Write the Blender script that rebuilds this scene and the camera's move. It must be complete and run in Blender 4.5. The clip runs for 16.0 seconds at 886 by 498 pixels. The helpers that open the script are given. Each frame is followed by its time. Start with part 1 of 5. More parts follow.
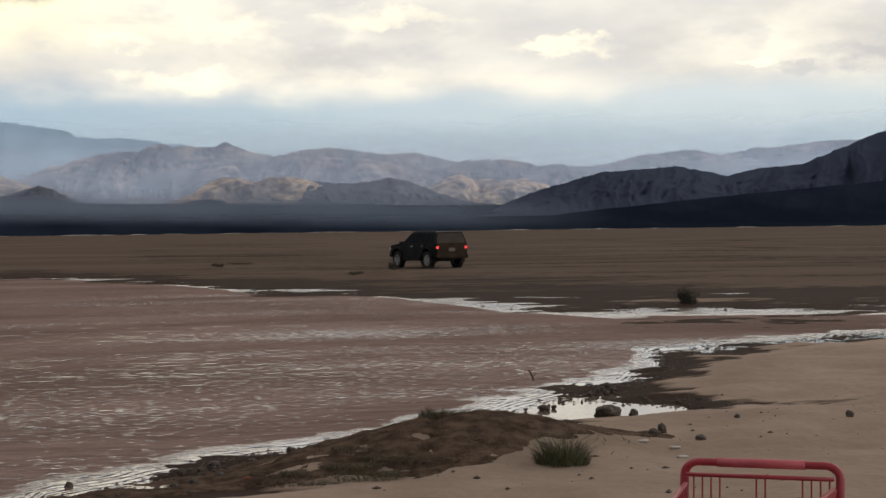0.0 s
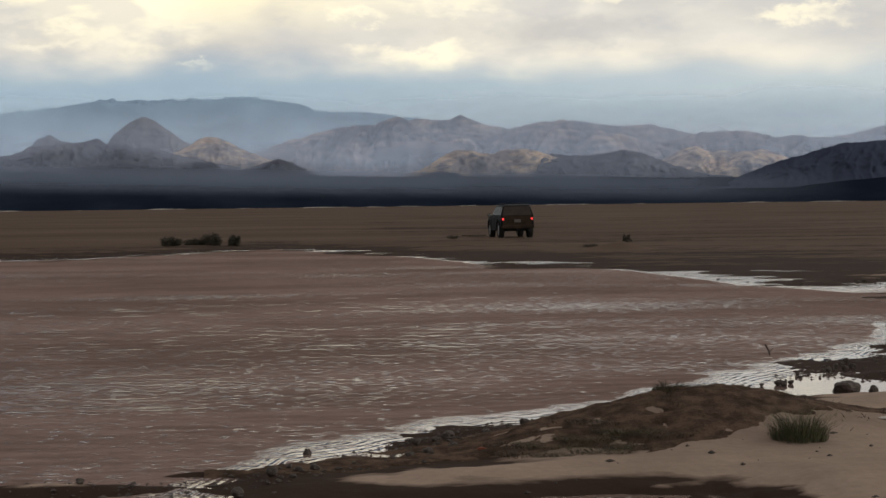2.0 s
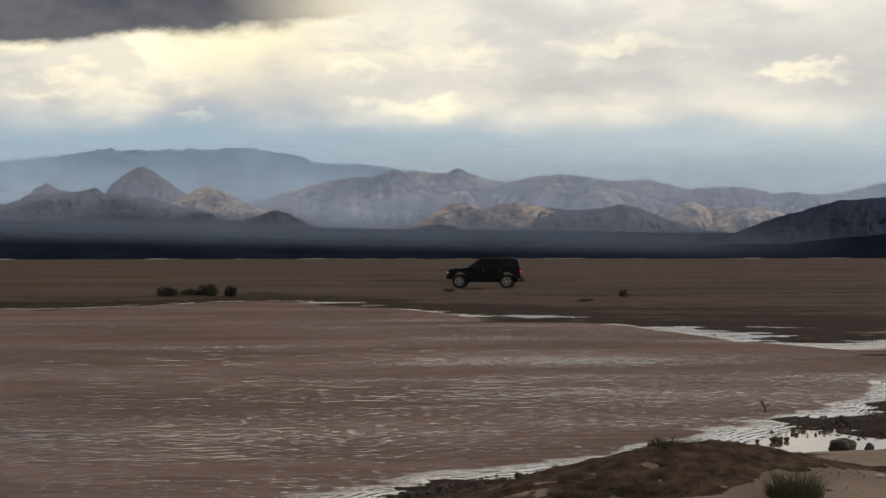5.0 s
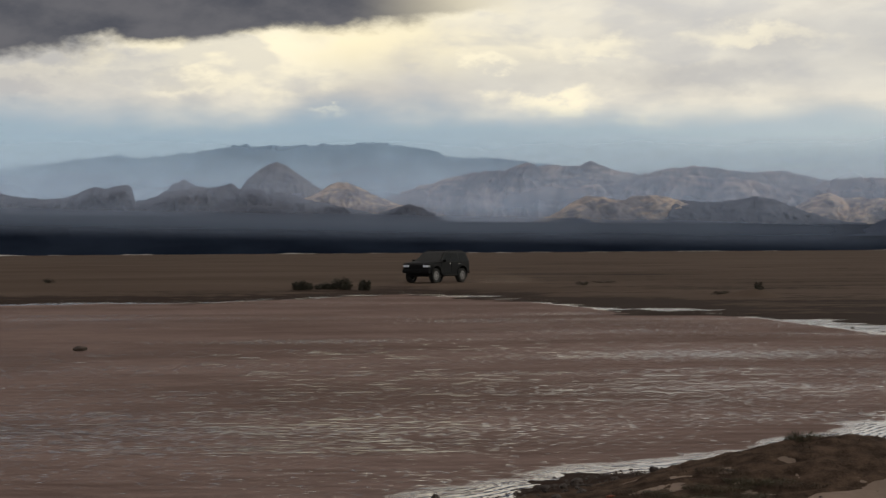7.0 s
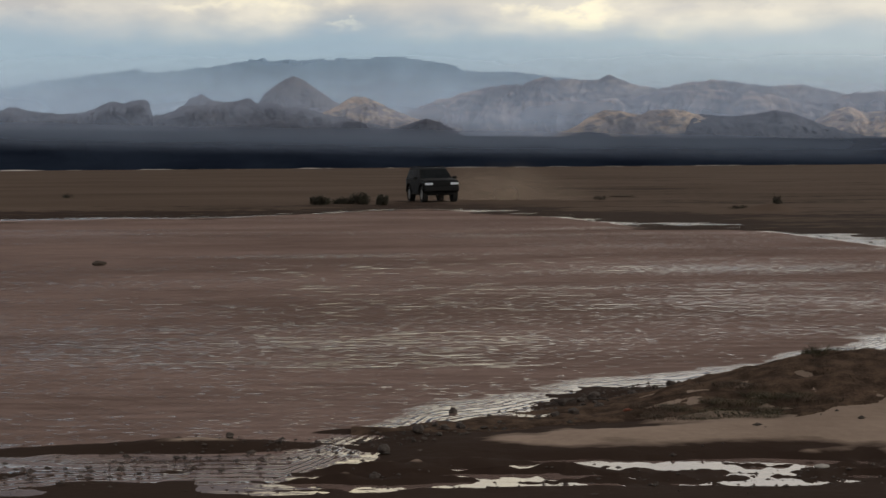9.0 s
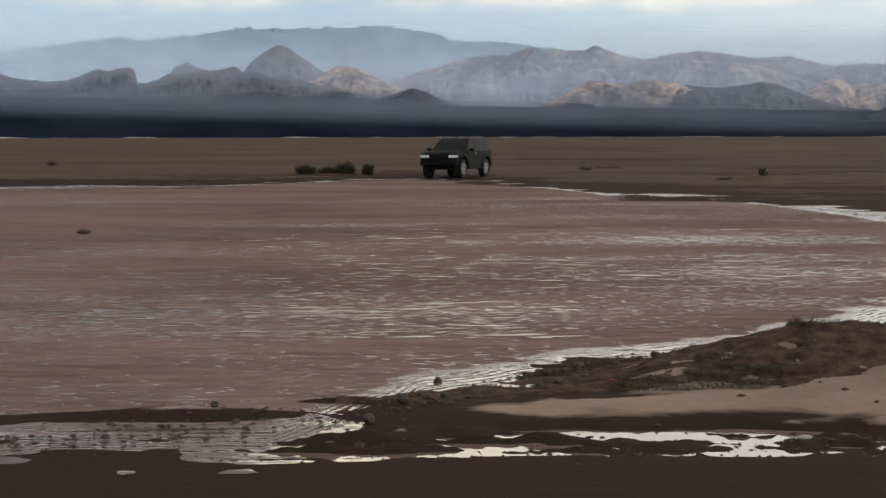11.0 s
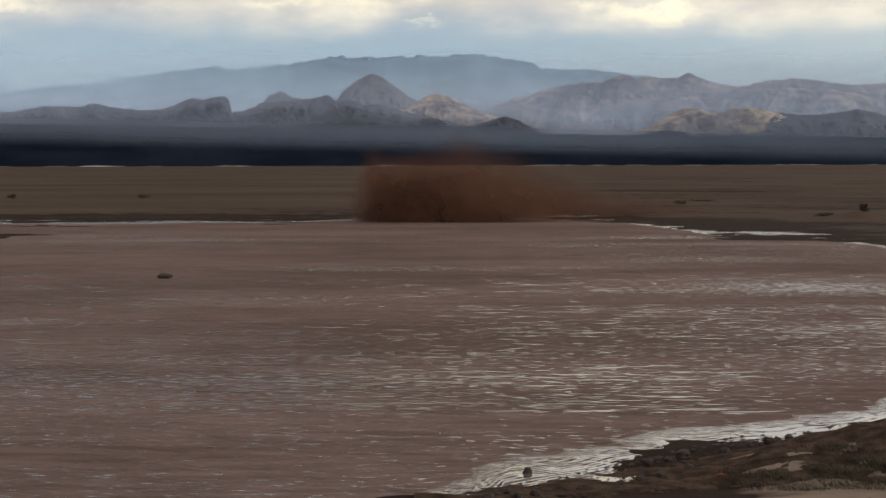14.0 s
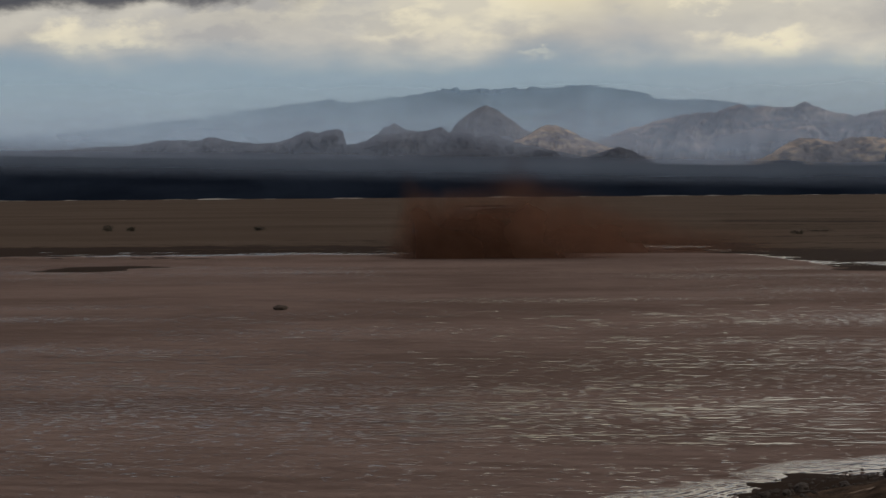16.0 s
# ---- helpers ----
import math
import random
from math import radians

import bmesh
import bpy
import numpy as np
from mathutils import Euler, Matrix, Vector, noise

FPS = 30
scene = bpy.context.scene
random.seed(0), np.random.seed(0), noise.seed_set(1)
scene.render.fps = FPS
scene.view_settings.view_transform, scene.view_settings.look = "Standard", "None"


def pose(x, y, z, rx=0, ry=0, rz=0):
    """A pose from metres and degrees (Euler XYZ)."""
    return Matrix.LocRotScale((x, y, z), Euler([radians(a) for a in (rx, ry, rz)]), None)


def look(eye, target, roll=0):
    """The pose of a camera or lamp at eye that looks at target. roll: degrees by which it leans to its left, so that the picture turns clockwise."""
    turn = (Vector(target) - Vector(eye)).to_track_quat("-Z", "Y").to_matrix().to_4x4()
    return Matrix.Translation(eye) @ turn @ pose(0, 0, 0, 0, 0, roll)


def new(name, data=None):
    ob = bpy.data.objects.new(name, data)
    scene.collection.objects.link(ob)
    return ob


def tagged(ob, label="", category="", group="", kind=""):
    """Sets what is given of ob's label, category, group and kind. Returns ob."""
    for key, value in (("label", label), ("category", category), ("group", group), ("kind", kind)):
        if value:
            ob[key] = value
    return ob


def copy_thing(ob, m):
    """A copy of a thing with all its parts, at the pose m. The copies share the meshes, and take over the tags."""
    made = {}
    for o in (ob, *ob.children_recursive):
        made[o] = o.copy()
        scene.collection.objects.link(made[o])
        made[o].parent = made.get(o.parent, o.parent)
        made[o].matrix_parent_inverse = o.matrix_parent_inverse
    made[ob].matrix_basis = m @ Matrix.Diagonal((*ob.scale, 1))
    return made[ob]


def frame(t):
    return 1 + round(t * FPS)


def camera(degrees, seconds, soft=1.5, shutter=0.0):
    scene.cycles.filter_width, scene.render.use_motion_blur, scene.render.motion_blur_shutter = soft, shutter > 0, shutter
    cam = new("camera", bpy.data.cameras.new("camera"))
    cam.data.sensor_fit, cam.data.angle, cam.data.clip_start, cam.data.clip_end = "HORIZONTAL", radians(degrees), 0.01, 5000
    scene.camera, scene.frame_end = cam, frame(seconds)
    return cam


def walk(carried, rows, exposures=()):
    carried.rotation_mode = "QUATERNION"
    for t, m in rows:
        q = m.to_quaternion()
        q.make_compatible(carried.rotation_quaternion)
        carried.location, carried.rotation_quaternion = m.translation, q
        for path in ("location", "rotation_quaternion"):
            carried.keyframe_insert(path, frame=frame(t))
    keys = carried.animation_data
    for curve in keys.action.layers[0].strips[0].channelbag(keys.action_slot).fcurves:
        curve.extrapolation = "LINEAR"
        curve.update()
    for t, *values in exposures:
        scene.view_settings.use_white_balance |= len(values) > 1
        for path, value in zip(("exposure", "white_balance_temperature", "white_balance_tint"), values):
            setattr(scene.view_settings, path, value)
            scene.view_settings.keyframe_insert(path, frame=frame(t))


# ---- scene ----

# ---- camera and its path ----
def aim(x, y, z, yaw, pitch, roll):
    return pose(x, y, z, 0, 0, yaw) @ pose(0, 0, 0, 90 + pitch) @ pose(0, 0, 0, 0, 0, roll)


# seconds, metres forward, eye height, yaw, pitch, roll
PATH = [
    (0.0, 0.0, 1.8, -11.47, -0.64, -0.72),
    (0.5, 0.0, 1.8, -7.85, 0.64, -0.89),
    (1.0, 0.0, 1.8, -3.75, 0.11, -1.21),
    (1.5, 0.0, 1.8, -2.96, -0.76, -1.05),
    (2.0, 0.0, 1.8, -3.93, -1.44, -0.7),
    (2.5, 0.0, 1.8, -4.72, -1.62, -0.47),
    (3.0, 0.0, 1.8, -5.89, -1.06, 0.16),
    (5.5, 0.0, 1.8, -2.69, 0.29, -0.11),
    (6.0, 0.0, 1.8, -0.9, 0.07, -0.19),
    (6.5, 0.0, 1.8, 0.37, 0.27, -0.44),
    (7.0, 0.0, 1.8, 0.23, 0.07, -0.38),
    (7.5, 0.0, 1.8, 0.42, 0.02, -0.4),
    (8.0, 0.0, 1.8, 1.6, -0.3, -0.64),
    (8.5, 0.0, 1.8, 1.39, -1.78, -0.54),
    (9.0, 0.0, 1.8, 0.82, -2.68, -0.43),
    (9.2, 0.0, 1.8, 0.5, -2.95, -0.3),
    (11.5, 0.0, 1.8, 0.24, -3.66, 0.02),
    (12.0, 0.74, 1.96, 0.0, -3.28, 0.17),
    (12.5, 1.12, 2.03, 0.7, -2.86, 0.5),
    (13.0, 1.2, 2.05, 1.72, -3.21, 0.16),
    (13.5, 1.2, 2.05, 2.27, -3.18, -0.12),
    (14.0, 1.2, 2.05, 3.31, -2.75, -0.14),
    (14.5, 1.2, 2.05, 4.47, -1.87, -0.25),
    (15.0, 1.2, 2.05, 5.13, -1.3, -0.19),
    (15.5, 1.2, 2.05, 6.5, -0.98, -0.44),
    (16.0, 1.2, 2.05, 6.98, -1.72, -0.45),
]
cam = camera(28.0, 16.0)
walk(cam, [(t, aim(0, y, z, a, b, c)) for t, y, z, a, b, c in PATH],
     exposures=[(t, e, 6500, 12) for t, e in ((0, 0.32), (1.5, 0.15), (3, 0.08), (5.5, 0.05), (7, -0.05), (9, 0.0), (9.2, 0.0), (11.3, 0.5), (11.6, 0.5),
                                              (12.0, 0.30), (12.5, 0.12), (13.0, -0.02), (13.6, 0.1), (14.0, 0.12), (14.5, -0.1), (15.2, -0.3), (16, -0.4))])

# ---- sky and sun ----
SUN_ELEVATION, SUN_AZIMUTH = 48.0, 40.0      # degrees; azimuth to the left of the river crossing

def make_world():
    world = bpy.data.worlds.new("overcast_sky")
    scene.world = world
    world.use_nodes = True
    nt = world.node_tree
    nt.nodes.clear()
    N, L = nt.nodes.new, nt.links.new
    out, bg = N("ShaderNodeOutputWorld"), N("ShaderNodeBackground")
    L(bg.outputs[0], out.inputs[0])
    tc = N("ShaderNodeTexCoord")
    sep = N("ShaderNodeSeparateXYZ")
    L(tc.outputs["Generated"], sep.inputs[0])

    def math_node(op, a, b=0.0, c=0.0):
        m = N("ShaderNodeMath")
        m.operation = op
        for i, v in enumerate((a, b, c)):
            if isinstance(v, (int, float)):
                m.inputs[i].default_value = v
            else:
                L(v, m.inputs[i])
        return m.outputs[0]

    def noise_node(scale, loc, detail=6.0, rough=0.55, freq=1.0, warp=0.0):
        mp = N("ShaderNodeMapping")
        mp.inputs["Scale"].default_value = scale
        mp.inputs["Location"].default_value = loc
        L(tc.outputs["Generated"], mp.inputs[0])
        n = N("ShaderNodeTexNoise")
        n.inputs["Scale"].default_value = freq
        n.inputs["Detail"].default_value = detail
        n.inputs["Roughness"].default_value = rough
        n.inputs["Distortion"].default_value = warp
        L(mp.outputs[0], n.inputs["Vector"])
        return n.outputs["Fac"]

    def mapped(v, a, b, c=0.0, d=1.0):
        m = N("ShaderNodeMapRange")
        m.interpolation_type = "SMOOTHSTEP"
        for k, val in (("From Min", a), ("From Max", b), ("To Min", c), ("To Max", d)):
            m.inputs[k].default_value = val
        L(v, m.inputs["Value"])
        return m.outputs["Result"]

    def mix(f, a, b):
        m = N("ShaderNodeMix")
        m.data_type = "RGBA"
        L(f, m.inputs["Factor"])
        for s, v in (("A", a), ("B", b)):
            sock = [i for i in m.inputs if i.name == s and i.type == "RGBA"][0]
            if isinstance(v, tuple):
                sock.default_value = (*v, 1)
            else:
                L(v, sock)
        return [o for o in m.outputs if o.type == "RGBA"][0]

    z = sep.outputs["Z"]
    sky = N("ShaderNodeTexSky")
    sky.sky_type = "NISHITA"
    sky.sun_disc = False
    sky.sun_elevation = radians(SUN_ELEVATION)
    sky.sun_rotation = radians(-SUN_AZIMUTH)
    clear = N("ShaderNodeVectorMath")
    clear.operation = "SCALE"
    clear.inputs["Scale"].default_value = 0.07
    L(sky.outputs[0], clear.inputs[0])

    side = math_node("MULTIPLY", sep.outputs["X"], 1.0)
    big = noise_node((5, 5, 18), (0.3, 0.1, 0.2), 5, 0.5, 1.0)
    fine = noise_node((12, 12, 30), (1.3, 0.4, 0.9), 8, 0.52, 1.0)
    curl = noise_node((26, 26, 52), (2.0, 0.0, 0.5), 6, 0.56, 1.0)
    # bearing and height of the view line as tangents, ragged by the noise
    tx = math_node("ADD", math_node("DIVIDE", sep.outputs["X"], sep.outputs["Y"]), math_node("MULTIPLY", math_node("SUBTRACT", curl, 0.5), 0.10))
    tz = math_node("ADD", math_node("DIVIDE", z, sep.outputs["Y"]), math_node("MULTIPLY", math_node("SUBTRACT", noise_node((48, 48, 90), (0.7, 2.0, 1.5), 6, 0.6), 0.5), 0.034))
    front = mapped(sep.outputs["Y"], 0.1, 0.3)

    def bank(left, up, wide, high, soft=0.8):
        """A cloud bank at degrees to the left and up, with its half sizes in degrees."""
        dx = math_node("DIVIDE", math_node("ADD", tx, math.tan(radians(left))), math.tan(radians(wide)))
        dz = math_node("DIVIDE", math_node("SUBTRACT", tz, math.tan(radians(up))), math.tan(radians(high)))
        d = math_node("SQRT", math_node("ADD", math_node("MULTIPLY", dx, dx), math_node("MULTIPLY", dz, dz)))
        return math_node("MULTIPLY", mapped(d, 1.0 + soft * 0.4, 1.0 - soft, 0.0, 1.0), front)

    # haze below the cloud base, blue-grey and brightening towards the right
    haze = mix(mapped(z, 0.015, 0.085), (0.42, 0.52, 0.58), (0.28, 0.38, 0.46))
    haze = mix(mapped(side, -0.1, 0.38, 0.0, 0.55), haze, (0.70, 0.72, 0.66))
    low = mix(mapped(z, 0.0, 0.12, 0.80, 1.0), clear.outputs[0], haze)
    # the bright cloud deck
    cream = mix(mapped(fine, 0.27, 0.74), (0.50, 0.485, 0.45), (0.82, 0.775, 0.64))
    cream = mix(mapped(big, 0.35, 0.70, 0.0, 0.65), cream, (0.56, 0.56, 0.53))
    glow = math_node("MULTIPLY", mapped(math_node("ABSOLUTE", math_node("ADD", side, 0.09)), 0.02, 0.22, 1.0, 0.0),
                     mapped(z, 0.085, 0.12))
    cream = mix(math_node("MULTIPLY", glow, mapped(curl, 0.25, 0.65, 0.35, 0.9)), cream, (0.97, 0.87, 0.58))
    puff = noise_node((17, 17, 46), (4.1, 1.7, 0.3), 4, 0.5, 1.0, 0.2)
    for left, up, wide, high, amount in ((-3.4, 4.75, 2.0, 0.42, 0.9), (-6.6, 3.95, 1.2, 0.18, 0.7), (3.38, 4.45, 0.7, 0.16, 0.7), (6.2, 6.2, 3.4, 1.3, 0.8), (-4.9, 6.5, 1.8, 0.45, 0.6),
                                         (-1.4, 6.2, 0.9, 0.3, 0.6), (18.0, 5.4, 2.4, 0.5, 0.8), (9.2, 5.5, 2.0, 0.5, 0.5), (-15.4, 6.1, 1.6, 0.35, 0.7), (-21.5, 5.6, 0.9, 0.25, 0.8), (-9.5, 6.9, 2.5, 0.4, 0.5)):
        cream = mix(math_node("MULTIPLY", bank(left, up, wide, high), amount), cream, (0.98, 0.90, 0.66))
    for left, up, wide, high, amount in ((12.9, 6.4, 3.0, 0.5, 0.7), (9.5, 5.6, 2.2, 0.35, 0.45), (-25.0, 6.0, 2.0, 0.5, 0.7), (-8.5, 5.6, 3.0, 0.4, 0.35), (-23.0, 5.3, 1.2, 0.25, 0.6), (14.0, 5.3, 2.2, 0.3, 0.5)):
        cream = mix(math_node("MULTIPLY", bank(left, up, wide, high), amount), cream, (0.42, 0.42, 0.42))
    cream = mix(math_node("MULTIPLY", mapped(puff, 0.46, 0.34, 0.0, 0.45), mapped(z, 0.06, 0.1)), cream, (0.50, 0.50, 0.49))
    base_line = math_node("ADD", z, math_node("MULTIPLY", math_node("SUBTRACT", fine, 0.5), 0.035))
    # the deck thins towards the sun, higher up
    thin = N("ShaderNodeVectorMath")
    thin.operation = "SCALE"
    L(cream, thin.inputs[0])
    L(mapped(z, 0.10, 0.30, 1.0, 1.9), thin.inputs["Scale"])
    deck = mix(mapped(base_line, 0.066, 0.088), low, thin.outputs[0])
    # the dark storm cloud that hangs lower on the left and spreads overhead
    edge = math_node("SUBTRACT", z, math_node("MULTIPLY", math_node("MAXIMUM", side, -0.2), 0.60))
    edge = math_node("ADD", edge, math_node("MULTIPLY", math_node("SUBTRACT", curl, 0.5), 0.03))
    storm = mix(mapped(curl, 0.3, 0.7), (0.075, 0.08, 0.095), (0.13, 0.13, 0.14))
    storm = mix(mapped(z, 0.2, 0.7), storm, (0.20, 0.195, 0.195))
    shelf = math_node("SUBTRACT", z, math_node("MULTIPLY", side, 0.09))
    shelf = math_node("ADD", shelf, math_node("MULTIPLY", math_node("SUBTRACT", curl, 0.5), 0.03))
    shelf = math_node("MULTIPLY", mapped(shelf, 0.127, 0.137), math_node("MULTIPLY", mapped(z, 0.168, 0.150), mapped(side, 0.06, -0.06)))
    total = mix(math_node("MAXIMUM", shelf, mapped(edge, 0.230, 0.252)), deck, storm)
    L(total, bg.inputs["Color"])
    bg.inputs["Strength"].default_value = 1.12


make_world()
sun_data = bpy.data.lights.new("sun", "SUN")
sun_data.energy, sun_data.angle, sun_data.color = 0.50, radians(30), (1.0, 0.91, 0.78)
sun = new("sun", sun_data)
az, el = radians(SUN_AZIMUTH), radians(SUN_ELEVATION)
sun.matrix_world = look((-math.sin(az) * math.cos(el) * 300, math.cos(az) * math.cos(el) * 300, math.sin(el) * 300), (0, 0, 0))

# ---- materials ----
def material(name, color, color2=None, rough=0.8, metal=0.0, scale=4.0, scale2=40.0, bump=0.0, coords="Object", stretch=(1, 1, 1), spec=0.5, bump_dist=0.02):
    m = bpy.data.materials.new(name)
    m.use_nodes = True
    nt = m.node_tree
    b = nt.nodes["Principled BSDF"]
    b.inputs["Roughness"].default_value = rough
    b.inputs["Metallic"].default_value = metal
    b.inputs["Specular IOR Level"].default_value = spec
    tc = nt.nodes.new("ShaderNodeTexCoord")
    mp = nt.nodes.new("ShaderNodeMapping")
    mp.inputs["Scale"].default_value = stretch
    nt.links.new(tc.outputs[coords], mp.inputs[0])
    color2 = color2 or tuple(c * 0.75 for c in color)
    n1, n2 = nt.nodes.new("ShaderNodeTexNoise"), nt.nodes.new("ShaderNodeTexNoise")
    for n, s in ((n1, scale), (n2, scale2)):
        n.inputs["Scale"].default_value = s
        n.inputs["Detail"].default_value = 5
        nt.links.new(mp.outputs[0], n.inputs["Vector"])
    add = nt.nodes.new("ShaderNodeMath")
    add.operation = "MULTIPLY_ADD"
    add.inputs[1].default_value = 0.4
    nt.links.new(n2.outputs["Fac"], add.inputs[0])
    nt.links.new(n1.outputs["Fac"], add.inputs[2])
    ramp = nt.nodes.new("ShaderNodeValToRGB")
    ramp.color_ramp.elements[0].position, ramp.color_ramp.elements[1].position = 0.5, 0.9
    ramp.color_ramp.elements[0].color, ramp.color_ramp.elements[1].color = (*color2, 1), (*color, 1)
    nt.links.new(add.outputs[0], ramp.inputs[0])
    nt.links.new(ramp.outputs[0], b.inputs["Base Color"])
    if bump:
        bp = nt.nodes.new("ShaderNodeBump")
        bp.inputs["Strength"].default_value = bump
        bp.inputs["Distance"].default_value = bump_dist
        nt.links.new(add.outputs[0], bp.inputs["Height"])
        nt.links.new(bp.outputs[0], b.inputs["Normal"])
    return m


def ground_material():
    m = material("playa_dirt", (0.480, 0.372, 0.300), (0.350, 0.266, 0.213), 0.95, 0, 0.9, 14.0, 0.8, spec=0.02)
    nt = m.node_tree
    N, L = nt.nodes.new, nt.links.new
    b = nt.nodes["Principled BSDF"]
    dry = b.inputs["Base Color"].links[0].from_socket
    geo, sep = N("ShaderNodeNewGeometry"), N("ShaderNodeSeparateXYZ")
    L(geo.outputs["Position"], sep.inputs[0])
    mp = N("ShaderNodeMapping")
    mp.inputs["Scale"].default_value = (0.7, 1.5, 1)
    L(geo.outputs["Position"], mp.inputs[0])
    n = N("ShaderNodeTexNoise")
    n.inputs["Scale"].default_value, n.inputs["Detail"].default_value = 1.6, 9
    L(mp.outputs[0], n.inputs["Vector"])
    add = N("ShaderNodeMath")
    add.operation = "MULTIPLY_ADD"
    add.inputs[1].default_value = -0.13
    L(n.outputs["Fac"], add.inputs[0])
    L(sep.outputs["Z"], add.inputs[2])
    wet = N("ShaderNodeMapRange")
    for k, v in (("From Min", 0.006), ("From Max", -0.014), ("To Min", 0.0), ("To Max", 1.0)):
        wet.inputs[k].default_value = v
    L(add.outputs[0], wet.inputs["Value"])
    mix = N("ShaderNodeMix")
    mix.data_type = "RGBA"
    L(wet.outputs[0], mix.inputs["Factor"])
    mix.inputs[7].default_value = (0.040, 0.026, 0.020, 1)
    # broad darker streaks across the lakebed
    mp2, n2, st = N("ShaderNodeMapping"), N("ShaderNodeTexNoise"), N("ShaderNodeMapRange")
    mp2.inputs["Scale"].default_value = (0.035, 0.060, 1)
    L(geo.outputs["Position"], mp2.inputs[0])
    L(mp2.outputs[0], n2.inputs["Vector"])
    n2.inputs["Scale"].default_value, n2.inputs["Detail"].default_value = 1.0, 5
    for k, v in (("From Min", 0.40), ("From Max", 0.70), ("To Min", 0.0), ("To Max", 0.65)):
        st.inputs[k].default_value = v
    L(n2.outputs["Fac"], st.inputs["Value"])
    # cloud shadow over the open lakebed, put into the colour beyond the near sand
    cloud_shade, away = N("ShaderNodeMix"), N("ShaderNodeMapRange")
    cloud_shade.data_type = "RGBA"
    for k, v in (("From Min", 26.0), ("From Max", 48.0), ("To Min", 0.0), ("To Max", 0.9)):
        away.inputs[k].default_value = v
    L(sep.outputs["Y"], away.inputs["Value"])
    L(away.outputs[0], cloud_shade.inputs["Factor"])
    L(dry, cloud_shade.inputs[6])
    cloud_shade.inputs[7].default_value = (0.088, 0.062, 0.047, 1)
    streak = N("ShaderNodeMix")
    streak.data_type = "RGBA"
    L(st.outputs[0], streak.inputs["Factor"])
    L(cloud_shade.outputs[2], streak.inputs[6])
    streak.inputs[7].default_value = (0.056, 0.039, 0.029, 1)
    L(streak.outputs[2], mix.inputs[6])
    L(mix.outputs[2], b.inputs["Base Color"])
    r = N("ShaderNodeMapRange")
    r.inputs["To Min"].default_value, r.inputs["To Max"].default_value = 0.95, 0.8
    L(wet.outputs[0], r.inputs["Value"])
    L(r.outputs[0], b.inputs["Roughness"])
    return m


